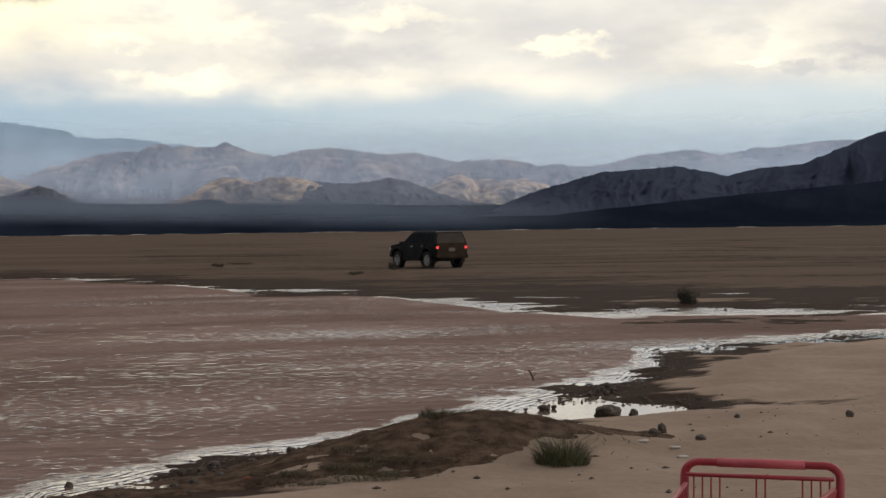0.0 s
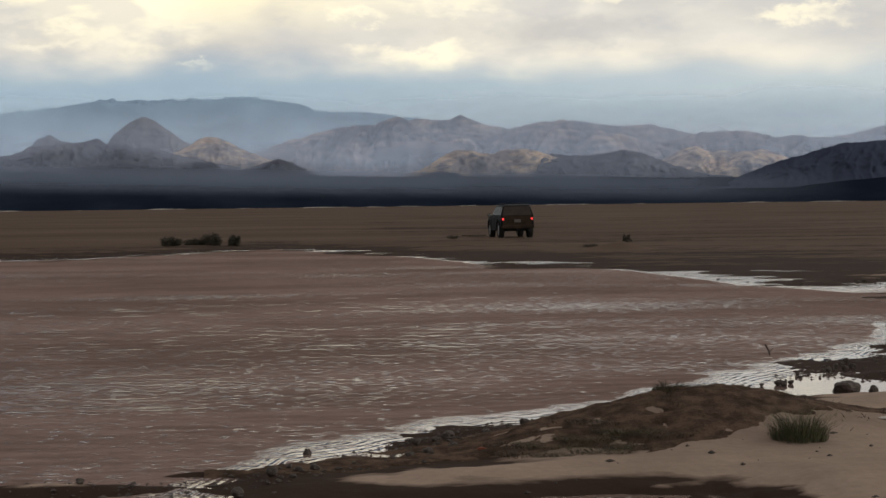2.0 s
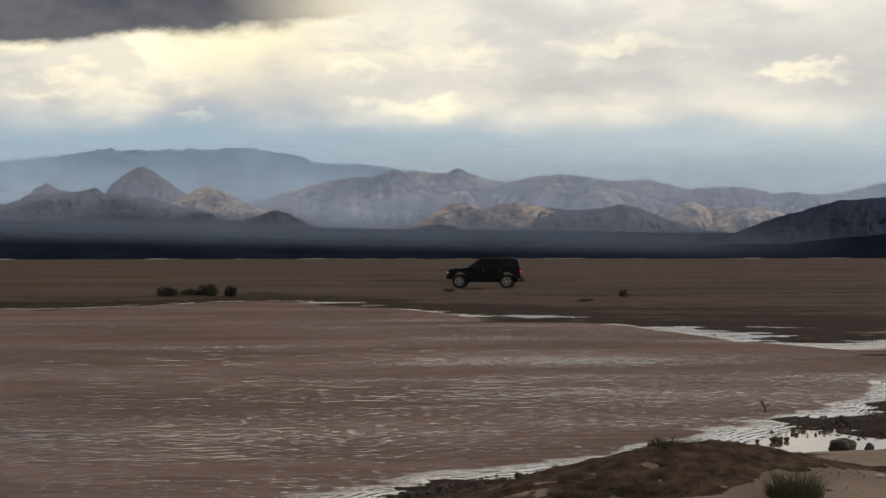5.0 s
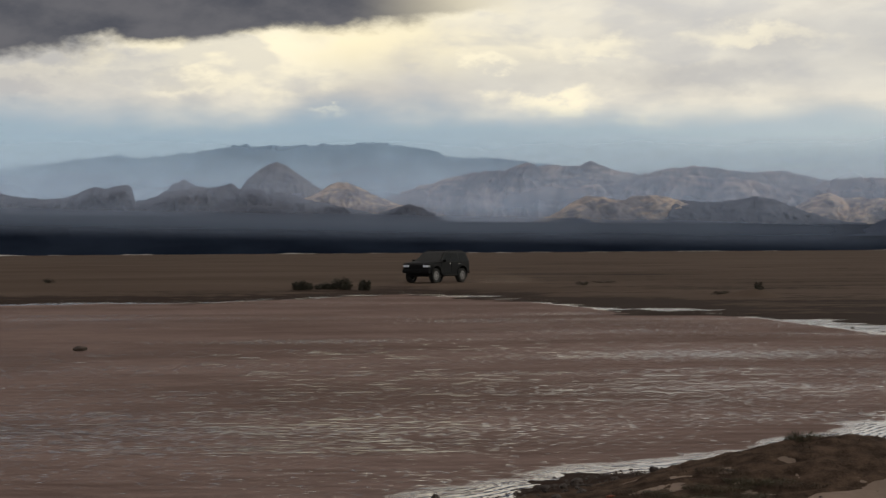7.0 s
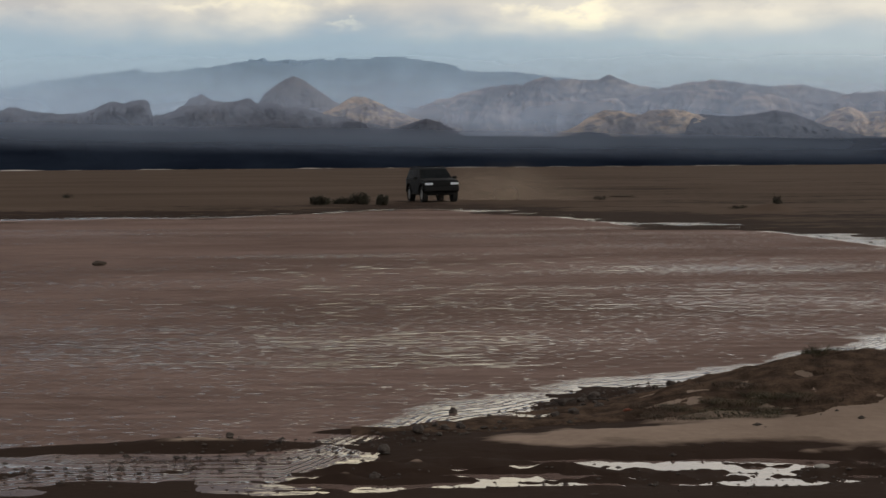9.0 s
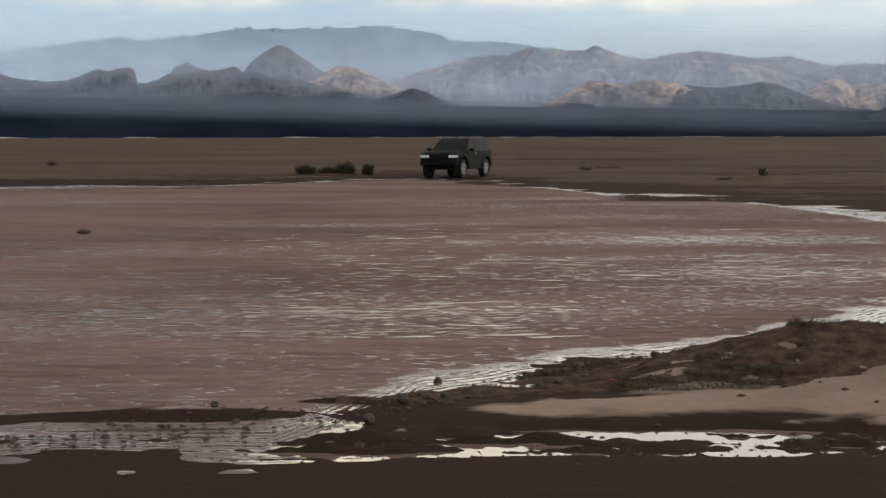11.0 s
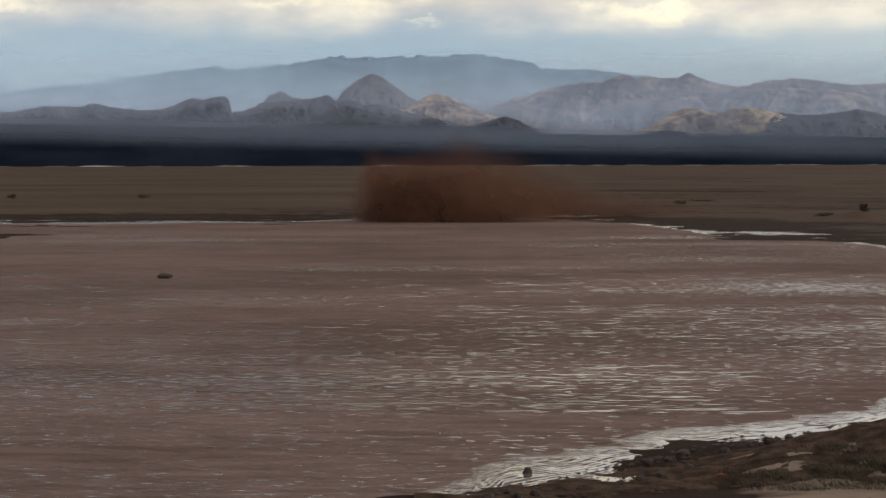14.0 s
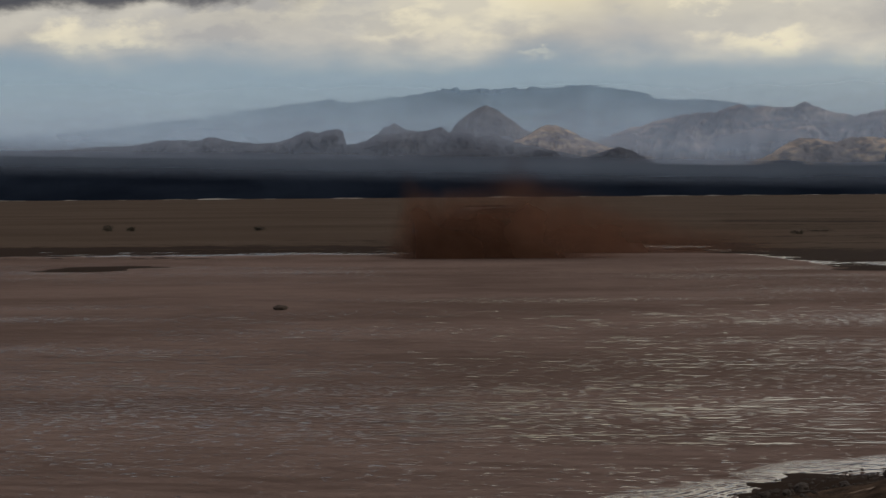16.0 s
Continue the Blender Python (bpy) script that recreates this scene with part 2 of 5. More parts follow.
def water_material():
    m = bpy.data.materials.new("muddy_water")
    m.use_nodes = True
    nt = m.node_tree
    N, L = nt.nodes.new, nt.links.new
    b = nt.nodes["Principled BSDF"]
    b.inputs["Roughness"].default_value = 0.12
    b.inputs["Specular IOR Level"].default_value = 0.32
    b.inputs["IOR"].default_value = 1.5
    tc = N("ShaderNodeTexCoord")
    def ripples(scale, stretch, detail):
        mp = N("ShaderNodeMapping")
        mp.inputs["Scale"].default_value = stretch
        L(tc.outputs["Object"], mp.inputs[0])
        n = N("ShaderNodeTexNoise")
        n.inputs["Scale"].default_value, n.inputs["Detail"].default_value = scale, detail
        n.inputs["Distortion"].default_value = 0.4
        L(mp.outputs[0], n.inputs["Vector"])
        return n.outputs["Fac"]
    tint = ripples(0.25, (0.5, 1, 1), 4)
    ramp = N("ShaderNodeValToRGB")
    ramp.color_ramp.elements[0].position, ramp.color_ramp.elements[1].position = 0.35, 0.65
    ramp.color_ramp.elements[0].color = (0.172, 0.122, 0.107, 1)
    ramp.color_ramp.elements[1].color = (0.258, 0.186, 0.165, 1)
    # light and dark of the ripples, mixed into the water colour as fine streaks
    ripple_tone = N("ShaderNodeMath")
    ripple_tone.operation = "MULTIPLY_ADD"
    ripple_tone.inputs[1].default_value = 0.75
    shift = N("ShaderNodeMath")
    shift.operation = "SUBTRACT"
    shift.inputs[1].default_value = 0.5
    L(ripples(3.4, (0.28, 1.5, 1), 7), shift.inputs[0])
    L(shift.outputs[0], ripple_tone.inputs[0])
    L(tint, ripple_tone.inputs[2])
    L(ripple_tone.outputs[0], ramp.inputs[0])
    L(ramp.outputs[0], b.inputs["Base Color"])
    calm = N("ShaderNodeAttribute")
    calm.attribute_name = "ripple"
    a, c = ripples(2.6, (0.55, 1, 1), 3), ripples(11.0, (0.6, 1, 1), 4)
    add = N("ShaderNodeMath")
    add.operation = "MULTIPLY_ADD"
    add.inputs[1].default_value = 0.30
    L(c, add.inputs[0])
    L(a, add.inputs[2])
    # slicks: thin calm streaks between the ripples
    slick = N("ShaderNodeMapRange")
    for k, v in (("From Min", 0.585), ("From Max", 0.68), ("To Min", 1.0), ("To Max", 0.22)):
        slick.inputs[k].default_value = v
    glint, lift = N("ShaderNodeAttribute"), N("ShaderNodeMath")
    glint.attribute_name = "glint"
    lift.operation = "ADD"
    L(ripples(9.0, (0.75, 2.0, 1), 9), lift.inputs[0])
    L(glint.outputs["Fac"], lift.inputs[1])
    L(lift.outputs[0], slick.inputs["Value"])
    rough = N("ShaderNodeMath")
    rough.operation = "MULTIPLY"
    L(calm.outputs["Fac"], rough.inputs[0])
    L(slick.outputs[0], rough.inputs[1])
    for sock, lo, hi in (("Roughness", 0.02, 0.32), ("Specular IOR Level", 1.0, 0.0)):
        rr = N("ShaderNodeMapRange")
        rr.inputs["From Min"].default_value, rr.inputs["From Max"].default_value = 0.25, 0.6
        rr.inputs["To Min"].default_value, rr.inputs["To Max"].default_value = lo, hi
        L(rough.outputs[0], rr.inputs["Value"])
        L(rr.outputs[0], b.inputs[sock])
    bp = N("ShaderNodeBump")
    bp.inputs["Distance"].default_value = 0.17
    L(rough.outputs[0], bp.inputs["Strength"])
    L(add.outputs[0], bp.inputs["Height"])
    # fine wave lines that run along the near bank
    bank = N("ShaderNodeAttribute")
    bank.attribute_name = "bankside"
    ph, sn, band = N("ShaderNodeMath"), N("ShaderNodeMath"), N("ShaderNodeMapRange")
    ph.operation, sn.operation = "MULTIPLY_ADD", "SINE"
    warp = N("ShaderNodeMath")
    warp.operation = "MULTIPLY"
    warp.inputs[1].default_value = 15.0
    L(ripples(1.3, (1, 1, 1), 4), warp.inputs[0])
    ph.inputs[1].default_value = 34.0
    L(bank.outputs["Fac"], ph.inputs[0])
    L(warp.outputs[0], ph.inputs[2])
    L(ph.outputs[0], sn.inputs[0])
    for k, v in (("From Min", 2.2), ("From Max", 0.7), ("To Min", 0.0), ("To Max", 0.17)):
        band.inputs[k].default_value = v
    L(bank.outputs["Fac"], band.inputs["Value"])
    bp2 = N("ShaderNodeBump")
    bp2.inputs["Distance"].default_value = 0.016
    L(band.outputs[0], bp2.inputs["Strength"])
    L(sn.outputs[0], bp2.inputs["Height"])
    L(bp.outputs[0], bp2.inputs["Normal"])
    L(bp2.outputs[0], b.inputs["Normal"])
    return m


M_GROUND = ground_material()
M_WATER = water_material()
M_RIPPLE = material("wave_crest_water", (0.19, 0.135, 0.11), (0.15, 0.105, 0.085), 0.06, scale=3, spec=0.5)
M_CLOD = material("wet_mud_clod", (0.075, 0.055, 0.045), (0.035, 0.026, 0.022), 0.75, scale=6, bump=0.6)
M_GRASS = material("dry_green_grass", (0.100, 0.088, 0.045), (0.052, 0.046, 0.027), 0.8, scale=3)
M_GREEN = material("green_desert_grass", (0.105, 0.105, 0.052), (0.055, 0.057, 0.028), 0.8, scale=3)
M_BRUSH = material("dark_desert_brush", (0.065, 0.058, 0.038), (0.03, 0.028, 0.02), 0.85, scale=2)
M_STRAW = material("flattened_dry_grass", (0.10, 0.07, 0.046), (0.05, 0.036, 0.026), 0.9, scale=3)
M_TWIG = material("dead_wood", (0.09, 0.065, 0.05), (0.05, 0.035, 0.028), 0.85, scale=8)

# ---- small mesh helpers ----
def part(name, bm, mat, parent=None, label="", smooth=False):
    me = bpy.data.meshes.new(name)
    bm.normal_update()
    bm.to_mesh(me)
    bm.free()
    me.materials.append(mat)
    if smooth:
        for p in me.polygons:
            p.use_smooth = True
    ob = new(name, me)
    ob.parent = parent
    if label:
        ob["label"] = label
    return ob


def from_arrays(name, verts, faces, mat, smooth=False):
    me = bpy.data.meshes.new(name)
    verts, faces = np.asarray(verts, dtype=np.float32), np.asarray(faces, dtype=np.int32)
    k = faces.shape[1]
    me.vertices.add(len(verts))
    me.vertices.foreach_set("co", verts.ravel())
    me.loops.add(faces.size)
    me.loops.foreach_set("vertex_index", faces.ravel())
    me.polygons.add(len(faces))
    me.polygons.foreach_set("loop_start", np.arange(0, faces.size, k, dtype=np.int32))
    me.polygons.foreach_set("use_smooth", np.full(len(faces), smooth))
    me.update(calc_edges=True)
    me.materials.append(mat)
    return new(name, me)


def grid_faces(rows, cols):
    i = np.arange(rows - 1)[:, None] * cols + np.arange(cols - 1)[None, :]
    return np.stack([i, i + 1, i + cols + 1, i + cols], -1).reshape(-1, 4)


TABLE = np.random.RandomState(7).rand(512, 512)


def vnoise(x, y, seed=0):
    x, y = np.asarray(x, float) + seed * 17.3, np.asarray(y, float) + seed * 9.7
    i, j = np.floor(x).astype(int), np.floor(y).astype(int)
    u, v = x - i, y - j
    u, v = u * u * (3 - 2 * u), v * v * (3 - 2 * v)
    g = lambda a, b: TABLE[a % 512, b % 512]
    return (g(i, j) * (1 - u) + g(i + 1, j) * u) * (1 - v) + (g(i, j + 1) * (1 - u) + g(i + 1, j + 1) * u) * v


def fbm(x, y, octaves=4, seed=0):
    total, amp, norm = 0.0, 1.0, 0.0
    for k in range(octaves):
        total = total + amp * (vnoise(x * 2 ** k, y * 2 ** k, seed + k) - 0.5)
        norm += amp
        amp *= 0.5
    return total / norm * 2


# ---- the lie of the land: water level is z = 0 ----
FAR_X = [-60, -24, -17, -13, -9, -5.5, -2, 0.4, 3, 5, 8.0, 8.9, 10.2, 13.5, 17, 26, 60]
FAR_Y = [50, 62, 64, 64.5, 66, 70.5, 75.7, 71, 64, 53.5, 47.5, 39, 35.3, 35.6, 34.6, 33, 30]
NEAR_X = [-60, -10, -2.8, -1.1, -0.75, -0.25, 1.1, 2.3, 3.6, 4.7, 5.7, 7.1, 8, 10, 13, 20, 60]
NEAR_Y = [8.6, 9.5, 9.9, 10.0, 11.0, 12.2, 13.7, 14.6, 16.3, 17.8, 19.0, 21.2, 24.0, 25.6, 27.1, 29, 27]


def shore(x, y):
    """Metres from the near and from the far bank, positive in the water."""
    wob = 0.5 * fbm(x * 0.9, y * 0.9, 3, 3)
    wobf = 3.0 * fbm(x * 0.35, y * 0.12, 3, 5) + 3.2 * fbm(x * 0.8, y * 0.55, 4, 45) * np.clip((y - 30) / 10, 0, 1)
    return y - np.interp(x, NEAR_X, NEAR_Y) + wob * np.clip(y / 20, 0.35, 1), np.interp(x, FAR_X, FAR_Y) - y + wobf * 0.6


def bump_at(x, y, cx, cy, rx, ry):
    return np.exp(-((x - cx) / rx) ** 2 - ((y - cy) / ry) ** 2)


def ground_height(x, y):
    x, y = np.asarray(x, float), np.asarray(y, float)
    dn, df = shore(x, y)
    wet = -np.minimum(np.minimum(np.maximum(dn, 0) * 0.026, np.maximum(df, 0) * 0.006), 0.35)
    near = np.clip(-dn, 0, 0.5) * 0.010 + np.clip(-dn - 0.5, 0, 2.6) * 0.044 + np.clip(-dn - 4, 0, 8) * 0.004
    far = 0.006 + np.clip(-df, 0, 20) * np.interp(x, [0, 5], [0.0052, 0.0032]) + np.clip(-df - 16, 0, 2000) * 0.0001
    h = np.where((dn > 0) & (df > 0), wet, np.where(dn <= 0, near, far))
    # uneven ground: drawn-out bars by the far bank, small lumps near the camera
    h = h + np.where(df < 22, 1, 0.4) * np.where(y > 30, 0.058, 0.012) * fbm(x * 0.13, y * 0.36, 4, 11)
    h = h + np.where(y < 32, 0.042, 0.0) * fbm(x * 1.1, y * 1.0, 5, 21) * np.clip(y / 10, 0.3, 1)
    h = h + np.where(y < 30, 0.030, 0.0) * fbm(x * 1.4 - y * 0.8, y * 5.0, 4, 27)
    h = h + np.where(y > 30, 0.046, 0.0) * np.clip((df + 14) / 14, 0, 1) * np.clip((9 - df) / 6, 0, 1) * (fbm(x * 0.42, y * 1.3, 5, 29) + 0.6 * fbm(x * 0.9, y * 1.9, 3, 39))
    h = h + 0.040 * np.where(y > 30, 1, 0) * np.exp(-(df / 5.0) ** 2) * fbm(x * 1.5, y * 2.4, 3, 49)
    # the wet rut along the near bank, the lagoon behind the mud bar, the grassy mound
    rut = np.exp(-((y - 10.32 - 0.08 * np.sin(x * 0.9)) / 0.36) ** 2)
    rut = np.clip(rut * 1.5, 0, 1) * np.clip((x + 1.6) / 0.8, 0, 1) * np.clip((3.0 - x) / 0.6, 0, 1)
    low = 1 - (1 - np.interp(y, [10.5, 11.5], [0.12, 1.0])) * np.clip((3.1 - x) / 0.7, 0, 1) * (y > 8)
    h = np.where(dn <= 0, h * low, h)
    h = h * (1 - rut) + rut * (-0.014 + 0.120 * fbm(x * 1.9, y * 12.0, 5, 33))
    h = h + 0.115 * bump_at(x, y, -1.95, 11.35 + 0.06 * (x + 1.9), 0.85, 0.22) + 0.05 * bump_at(x, y, -0.9, 11.95, 0.35, 0.10) + 0.05 * bump_at(x, y, -3.6, 10.35, 0.9, 0.10)
    h = h - 0.12 * bump_at(x, y, 5.4, 16.5, 1.5, 0.75) + 0.05 * bump_at(x, y, 6.1, 18.9, 1.2, 0.6)
    h = h + 0.31 * bump_at(x, y, 2.85, 13.3, 0.95, 0.75) + 0.10 * bump_at(x, y, 1.8, 12.9, 0.6, 0.5)
    h = h + 0.07 * bump_at(x, y, 13.5, 39.4, 2.2, 2.0)
    h = h + 0.03 * bump_at(x, y, -16.5, 50.5, 3.5, 3.5) * 4
    h = h + 0.25 * bump_at(x, y, 11.1, 64.6, 0.7, 1.0) + 0.10 * bump_at(x, y, 10.2, 64.8, 1.2, 1.0)
    return h


def radial_sheet(name, radii, angles, height, mat):
    r, a = np.meshgrid(radii, np.radians(angles), indexing="ij")
    x, y = -np.sin(a) * r, np.cos(a) * r
    v = np.stack([x, y, height(x, y)], -1).reshape(-1, 3)
    f = grid_faces(len(radii), len(angles))
    return from_arrays(name, v, f, mat, True), x, y


def build_ground():
    angles = np.concatenate([np.arange(-180, -32, 4.0), np.arange(-32, 24, 0.085), np.arange(24, 180.1, 4.0)])
    radii = np.concatenate([[0.0, 1.5, 3.0], np.geomspace(4.5, 130, 430), np.geomspace(133, 1560, 60)])
    ob, _, _ = radial_sheet("ground", radii, angles, ground_height, M_GROUND)
    tagged(ob, "pale brown dry lakebed dirt with dark wet mud banks", "ground", kind="structure")


def build_water():
    angles = np.concatenate([np.arange(-84, -30, 1.5), np.arange(-30, 22, 0.2), np.arange(22, 84, 1.5)])
    radii = np.geomspace(8.0, 110, 260)
    ob, x, y = radial_sheet("water", radii, angles, lambda x, y: x * 0.0, M_WATER)
    dn, df = shore(x, y)
    ripple = np.clip(np.minimum((dn + 0.55 * fbm(x * 1.3, y * 3.5, 4, 37) - 0.55) * 1.0, 0.22 + np.clip(df - 0.5, 0, 9) * 0.30), 0.025, 1.0)
    ripple = ripple * (0.86 + 0.35 * fbm(x * 0.12, y * 0.2, 3, 31))
    at = ob.data.attributes.new("ripple", "FLOAT", "POINT")
    at.data.foreach_set("value", np.clip(ripple, 0.008, 1).ravel().astype(np.float32))
    at = ob.data.attributes.new("glint", "FLOAT", "POINT")
    gl = 0.012 + 0.030 * np.exp(-((y - 19) / 7.0) ** 2) + 0.16 * fbm(x * 0.14, y * 0.55, 4, 35) - 0.045 * np.clip((y - 30) / 12, 0, 1) - 0.05 * np.clip((15.5 - y) / 2.5, 0, 1)
    at.data.foreach_set("value", gl.ravel().astype(np.float32))
    at = ob.data.attributes.new("bankside", "FLOAT", "POINT")
    at.data.foreach_set("value", np.where(dn < -0.15, 6, np.clip(dn, -1, 6)).ravel().astype(np.float32))
    tagged(ob, "shallow brown muddy flood water with wind ripples", "water", kind="structure")


build_ground()
build_water()
M_SOIL = material("dark_organic_soil", (0.125, 0.085, 0.062), (0.034, 0.024, 0.018), 0.95, 0, 7.0, 55.0, 1.0, spec=0.02)


def build_soil_bank():
    """Dark crumbly soil that lies along the bank and over the mound, thinning out raggedly into the sand."""
    xs, ys = np.arange(-0.8, 4.6, 0.022), np.arange(11.4, 14.6, 0.022)
    x, y = np.meshgrid(xs, ys, indexing="ij")
    mid = np.interp(x, [-0.4, 1.0, 2.2, 3.0, 4.2], [12.0, 12.85, 12.80, 13.1, 13.45])
    half = np.interp(x, [-0.8, 0.2, 1.4, 2.4, 3.2, 4.0, 4.5], [0.14, 0.36, 0.66, 0.80, 0.62, 0.30, 0.05])
    cover = half - np.abs(y - mid) + 0.34 * fbm(x * 1.6, y * 1.6, 5, 81) + 0.22 * fbm(x * 5.5, y * 8.0, 4, 85)
    z = ground_height(x, y) + np.clip(cover * 0.25, -0.02, 0.014) + 0.030 * fbm(x * 5, y * 6, 4, 83) * np.clip(cover * 4, 0, 1)
    ob = from_arrays("soil_bank", np.stack([x, y, z], -1).reshape(-1, 3), grid_faces(len(xs), len(ys)), M_SOIL, True)
    tagged(ob, "dark crumbly soil along the bank and mound", "soil", kind="structure")


build_soil_bank()

# ---- far plain, hills and mountains ----
def range_material(name, light, dark, scale, contrast=(0.4, 0.65), bump=0.22):
    m = material(name, light, dark, 1.0, 0, scale, scale * 4, bump, spec=0.0, stretch=(0.8, 0.35, 2.0), bump_dist=14)
    ramp = [n for n in m.node_tree.nodes if n.type == "VALTORGB"][0]
    ramp.color_ramp.elements[0].position, ramp.color_ramp.elements[1].position = contrast[0] + 0.2, contrast[1] + 0.2
    return m


def mountain_range(name, label, skyline, distance, depth, base, rough, mat, seed, step=0.04, cut=1.0):
    """Relief with spurs and gullies that climbs from its foot to a skyline given as pairs of (degrees to the left, degrees up)."""
    az0, el0 = zip(*sorted(skyline))
    angles = np.arange(az0[0], az0[-1] + step, step)
    v = np.linspace(0, 1, 52)[:, None]
    crest = np.interp(angles, az0, el0)
    ragged = rough * (0.6 * fbm(angles * 1.7, angles * 0 + seed, 4, seed) + 0.7 * fbm(angles * 5.3, angles * 0 + seed, 3, seed + 9))
    ang = angles[None, :] + 0 * v
    drift = 0.55 * fbm(ang * 0.9, v * 1.6, 3, seed + 21)
    spur = 1 - 2.0 * np.abs(fbm(ang * 1.15 + drift, v * 0.8 + seed, 4, seed + 3))
    fine = 1 - 2.0 * np.abs(fbm(ang * 3.0 + 4.5 * drift + 1.5 * v, v * 4.5 - ang * 0.8 + seed, 4, seed + 13))
    mid = np.sin(v * math.pi) ** 0.8
    rise = v ** 0.8 + cut * mid * (0.20 * (spur - 0.45) + 0.07 * (fine - 0.45))
    el = base + (crest[None, :] - base) * rise + ragged[None, :] * v ** 3
    r = distance + depth * v - depth * cut * mid * (0.38 * (spur - 0.4) + 0.10 * (fine - 0.4))
    z = np.tan(np.radians(el)) * r + 1.8
    a = np.radians(ang)
    verts = np.stack([-np.sin(a) * r, np.cos(a) * r, z], -1).reshape(-1, 3)
    # the hidden back slope
    back = np.stack([-np.sin(a[-1]) * (distance + depth * 1.5), np.cos(a[-1]) * (distance + depth * 1.5), 0 * a[-1]], -1)
    verts = np.concatenate([verts, back])
    ob = from_arrays(name, verts, grid_faces(len(v) + 1, len(angles)), mat, True)
    return tagged(ob, label, "mountains", kind="structure")


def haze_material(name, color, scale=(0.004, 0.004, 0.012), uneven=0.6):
    """Airborne water, dust and distance haze as a see-through tint, as dense as the mesh attribute says."""
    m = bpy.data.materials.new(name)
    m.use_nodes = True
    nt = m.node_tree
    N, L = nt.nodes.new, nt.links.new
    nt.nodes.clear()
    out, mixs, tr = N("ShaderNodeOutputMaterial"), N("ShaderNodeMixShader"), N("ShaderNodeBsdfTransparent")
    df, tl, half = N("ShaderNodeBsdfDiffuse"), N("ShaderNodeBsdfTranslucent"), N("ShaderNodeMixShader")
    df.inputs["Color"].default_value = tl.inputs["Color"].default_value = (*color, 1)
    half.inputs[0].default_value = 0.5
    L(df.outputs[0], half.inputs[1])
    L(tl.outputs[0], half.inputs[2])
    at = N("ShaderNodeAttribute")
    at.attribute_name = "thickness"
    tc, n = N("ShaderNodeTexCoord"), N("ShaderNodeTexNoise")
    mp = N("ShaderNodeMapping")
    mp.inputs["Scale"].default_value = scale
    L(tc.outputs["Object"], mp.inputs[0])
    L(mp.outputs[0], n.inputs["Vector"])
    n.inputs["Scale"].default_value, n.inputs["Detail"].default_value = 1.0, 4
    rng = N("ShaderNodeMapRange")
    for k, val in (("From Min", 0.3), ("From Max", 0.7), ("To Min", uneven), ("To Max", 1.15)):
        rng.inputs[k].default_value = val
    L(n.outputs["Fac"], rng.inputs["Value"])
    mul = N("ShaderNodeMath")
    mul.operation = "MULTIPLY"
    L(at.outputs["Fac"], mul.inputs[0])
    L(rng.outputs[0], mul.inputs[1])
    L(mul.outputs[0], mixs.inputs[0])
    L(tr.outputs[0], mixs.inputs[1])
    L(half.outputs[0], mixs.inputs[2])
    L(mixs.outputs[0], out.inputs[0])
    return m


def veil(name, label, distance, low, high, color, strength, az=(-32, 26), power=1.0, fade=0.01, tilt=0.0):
    """Mist and distance haze as a curved tinted sheet, thickest at its foot or middle, that thins out upwards."""
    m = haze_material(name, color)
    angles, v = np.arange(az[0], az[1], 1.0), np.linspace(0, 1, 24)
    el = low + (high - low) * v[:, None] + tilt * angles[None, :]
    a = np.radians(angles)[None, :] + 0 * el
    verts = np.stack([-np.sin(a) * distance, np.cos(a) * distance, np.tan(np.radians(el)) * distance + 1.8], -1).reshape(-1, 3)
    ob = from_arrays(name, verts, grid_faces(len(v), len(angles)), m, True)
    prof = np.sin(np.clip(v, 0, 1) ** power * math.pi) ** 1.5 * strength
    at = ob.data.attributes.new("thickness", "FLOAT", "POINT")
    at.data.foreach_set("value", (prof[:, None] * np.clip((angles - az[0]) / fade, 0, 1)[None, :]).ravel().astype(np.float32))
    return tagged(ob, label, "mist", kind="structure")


# the blue of the distance haze is put straight into this base colour
M_BLUE = range_material("haze_blue_far_rock", (0.30, 0.42, 0.58), (0.22, 0.32, 0.46), 0.006)
# grey-brown rock; its pale and dark patches paint in sun and cloud shade
M_ROCK = range_material("grey_brown_lit_patch_rock", (0.56, 0.47, 0.43), (0.17, 0.175, 0.215), 0.012, (0.42, 0.76))
# sun falling through cloud gaps, put into the rock as a pale ochre colour
M_SUNLIT = range_material("sunlit_ochre_rock", (0.84, 0.64, 0.46), (0.26, 0.235, 0.245), 0.020, (0.42, 0.72))
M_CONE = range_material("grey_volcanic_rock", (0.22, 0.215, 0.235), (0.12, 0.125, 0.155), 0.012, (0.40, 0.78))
# shade on the ridge and foothills, mixed into a darker slate colour
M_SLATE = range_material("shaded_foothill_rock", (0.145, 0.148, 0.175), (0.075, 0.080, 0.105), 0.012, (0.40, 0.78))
# hills and plain under cloud: the shadow is painted as near-black blue
M_DARK = range_material("shaded_hill_rock", (0.056, 0.069, 0.105), (0.047, 0.058, 0.090), 0.008, bump=0.08)
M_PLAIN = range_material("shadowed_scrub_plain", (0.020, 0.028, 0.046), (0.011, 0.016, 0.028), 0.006)

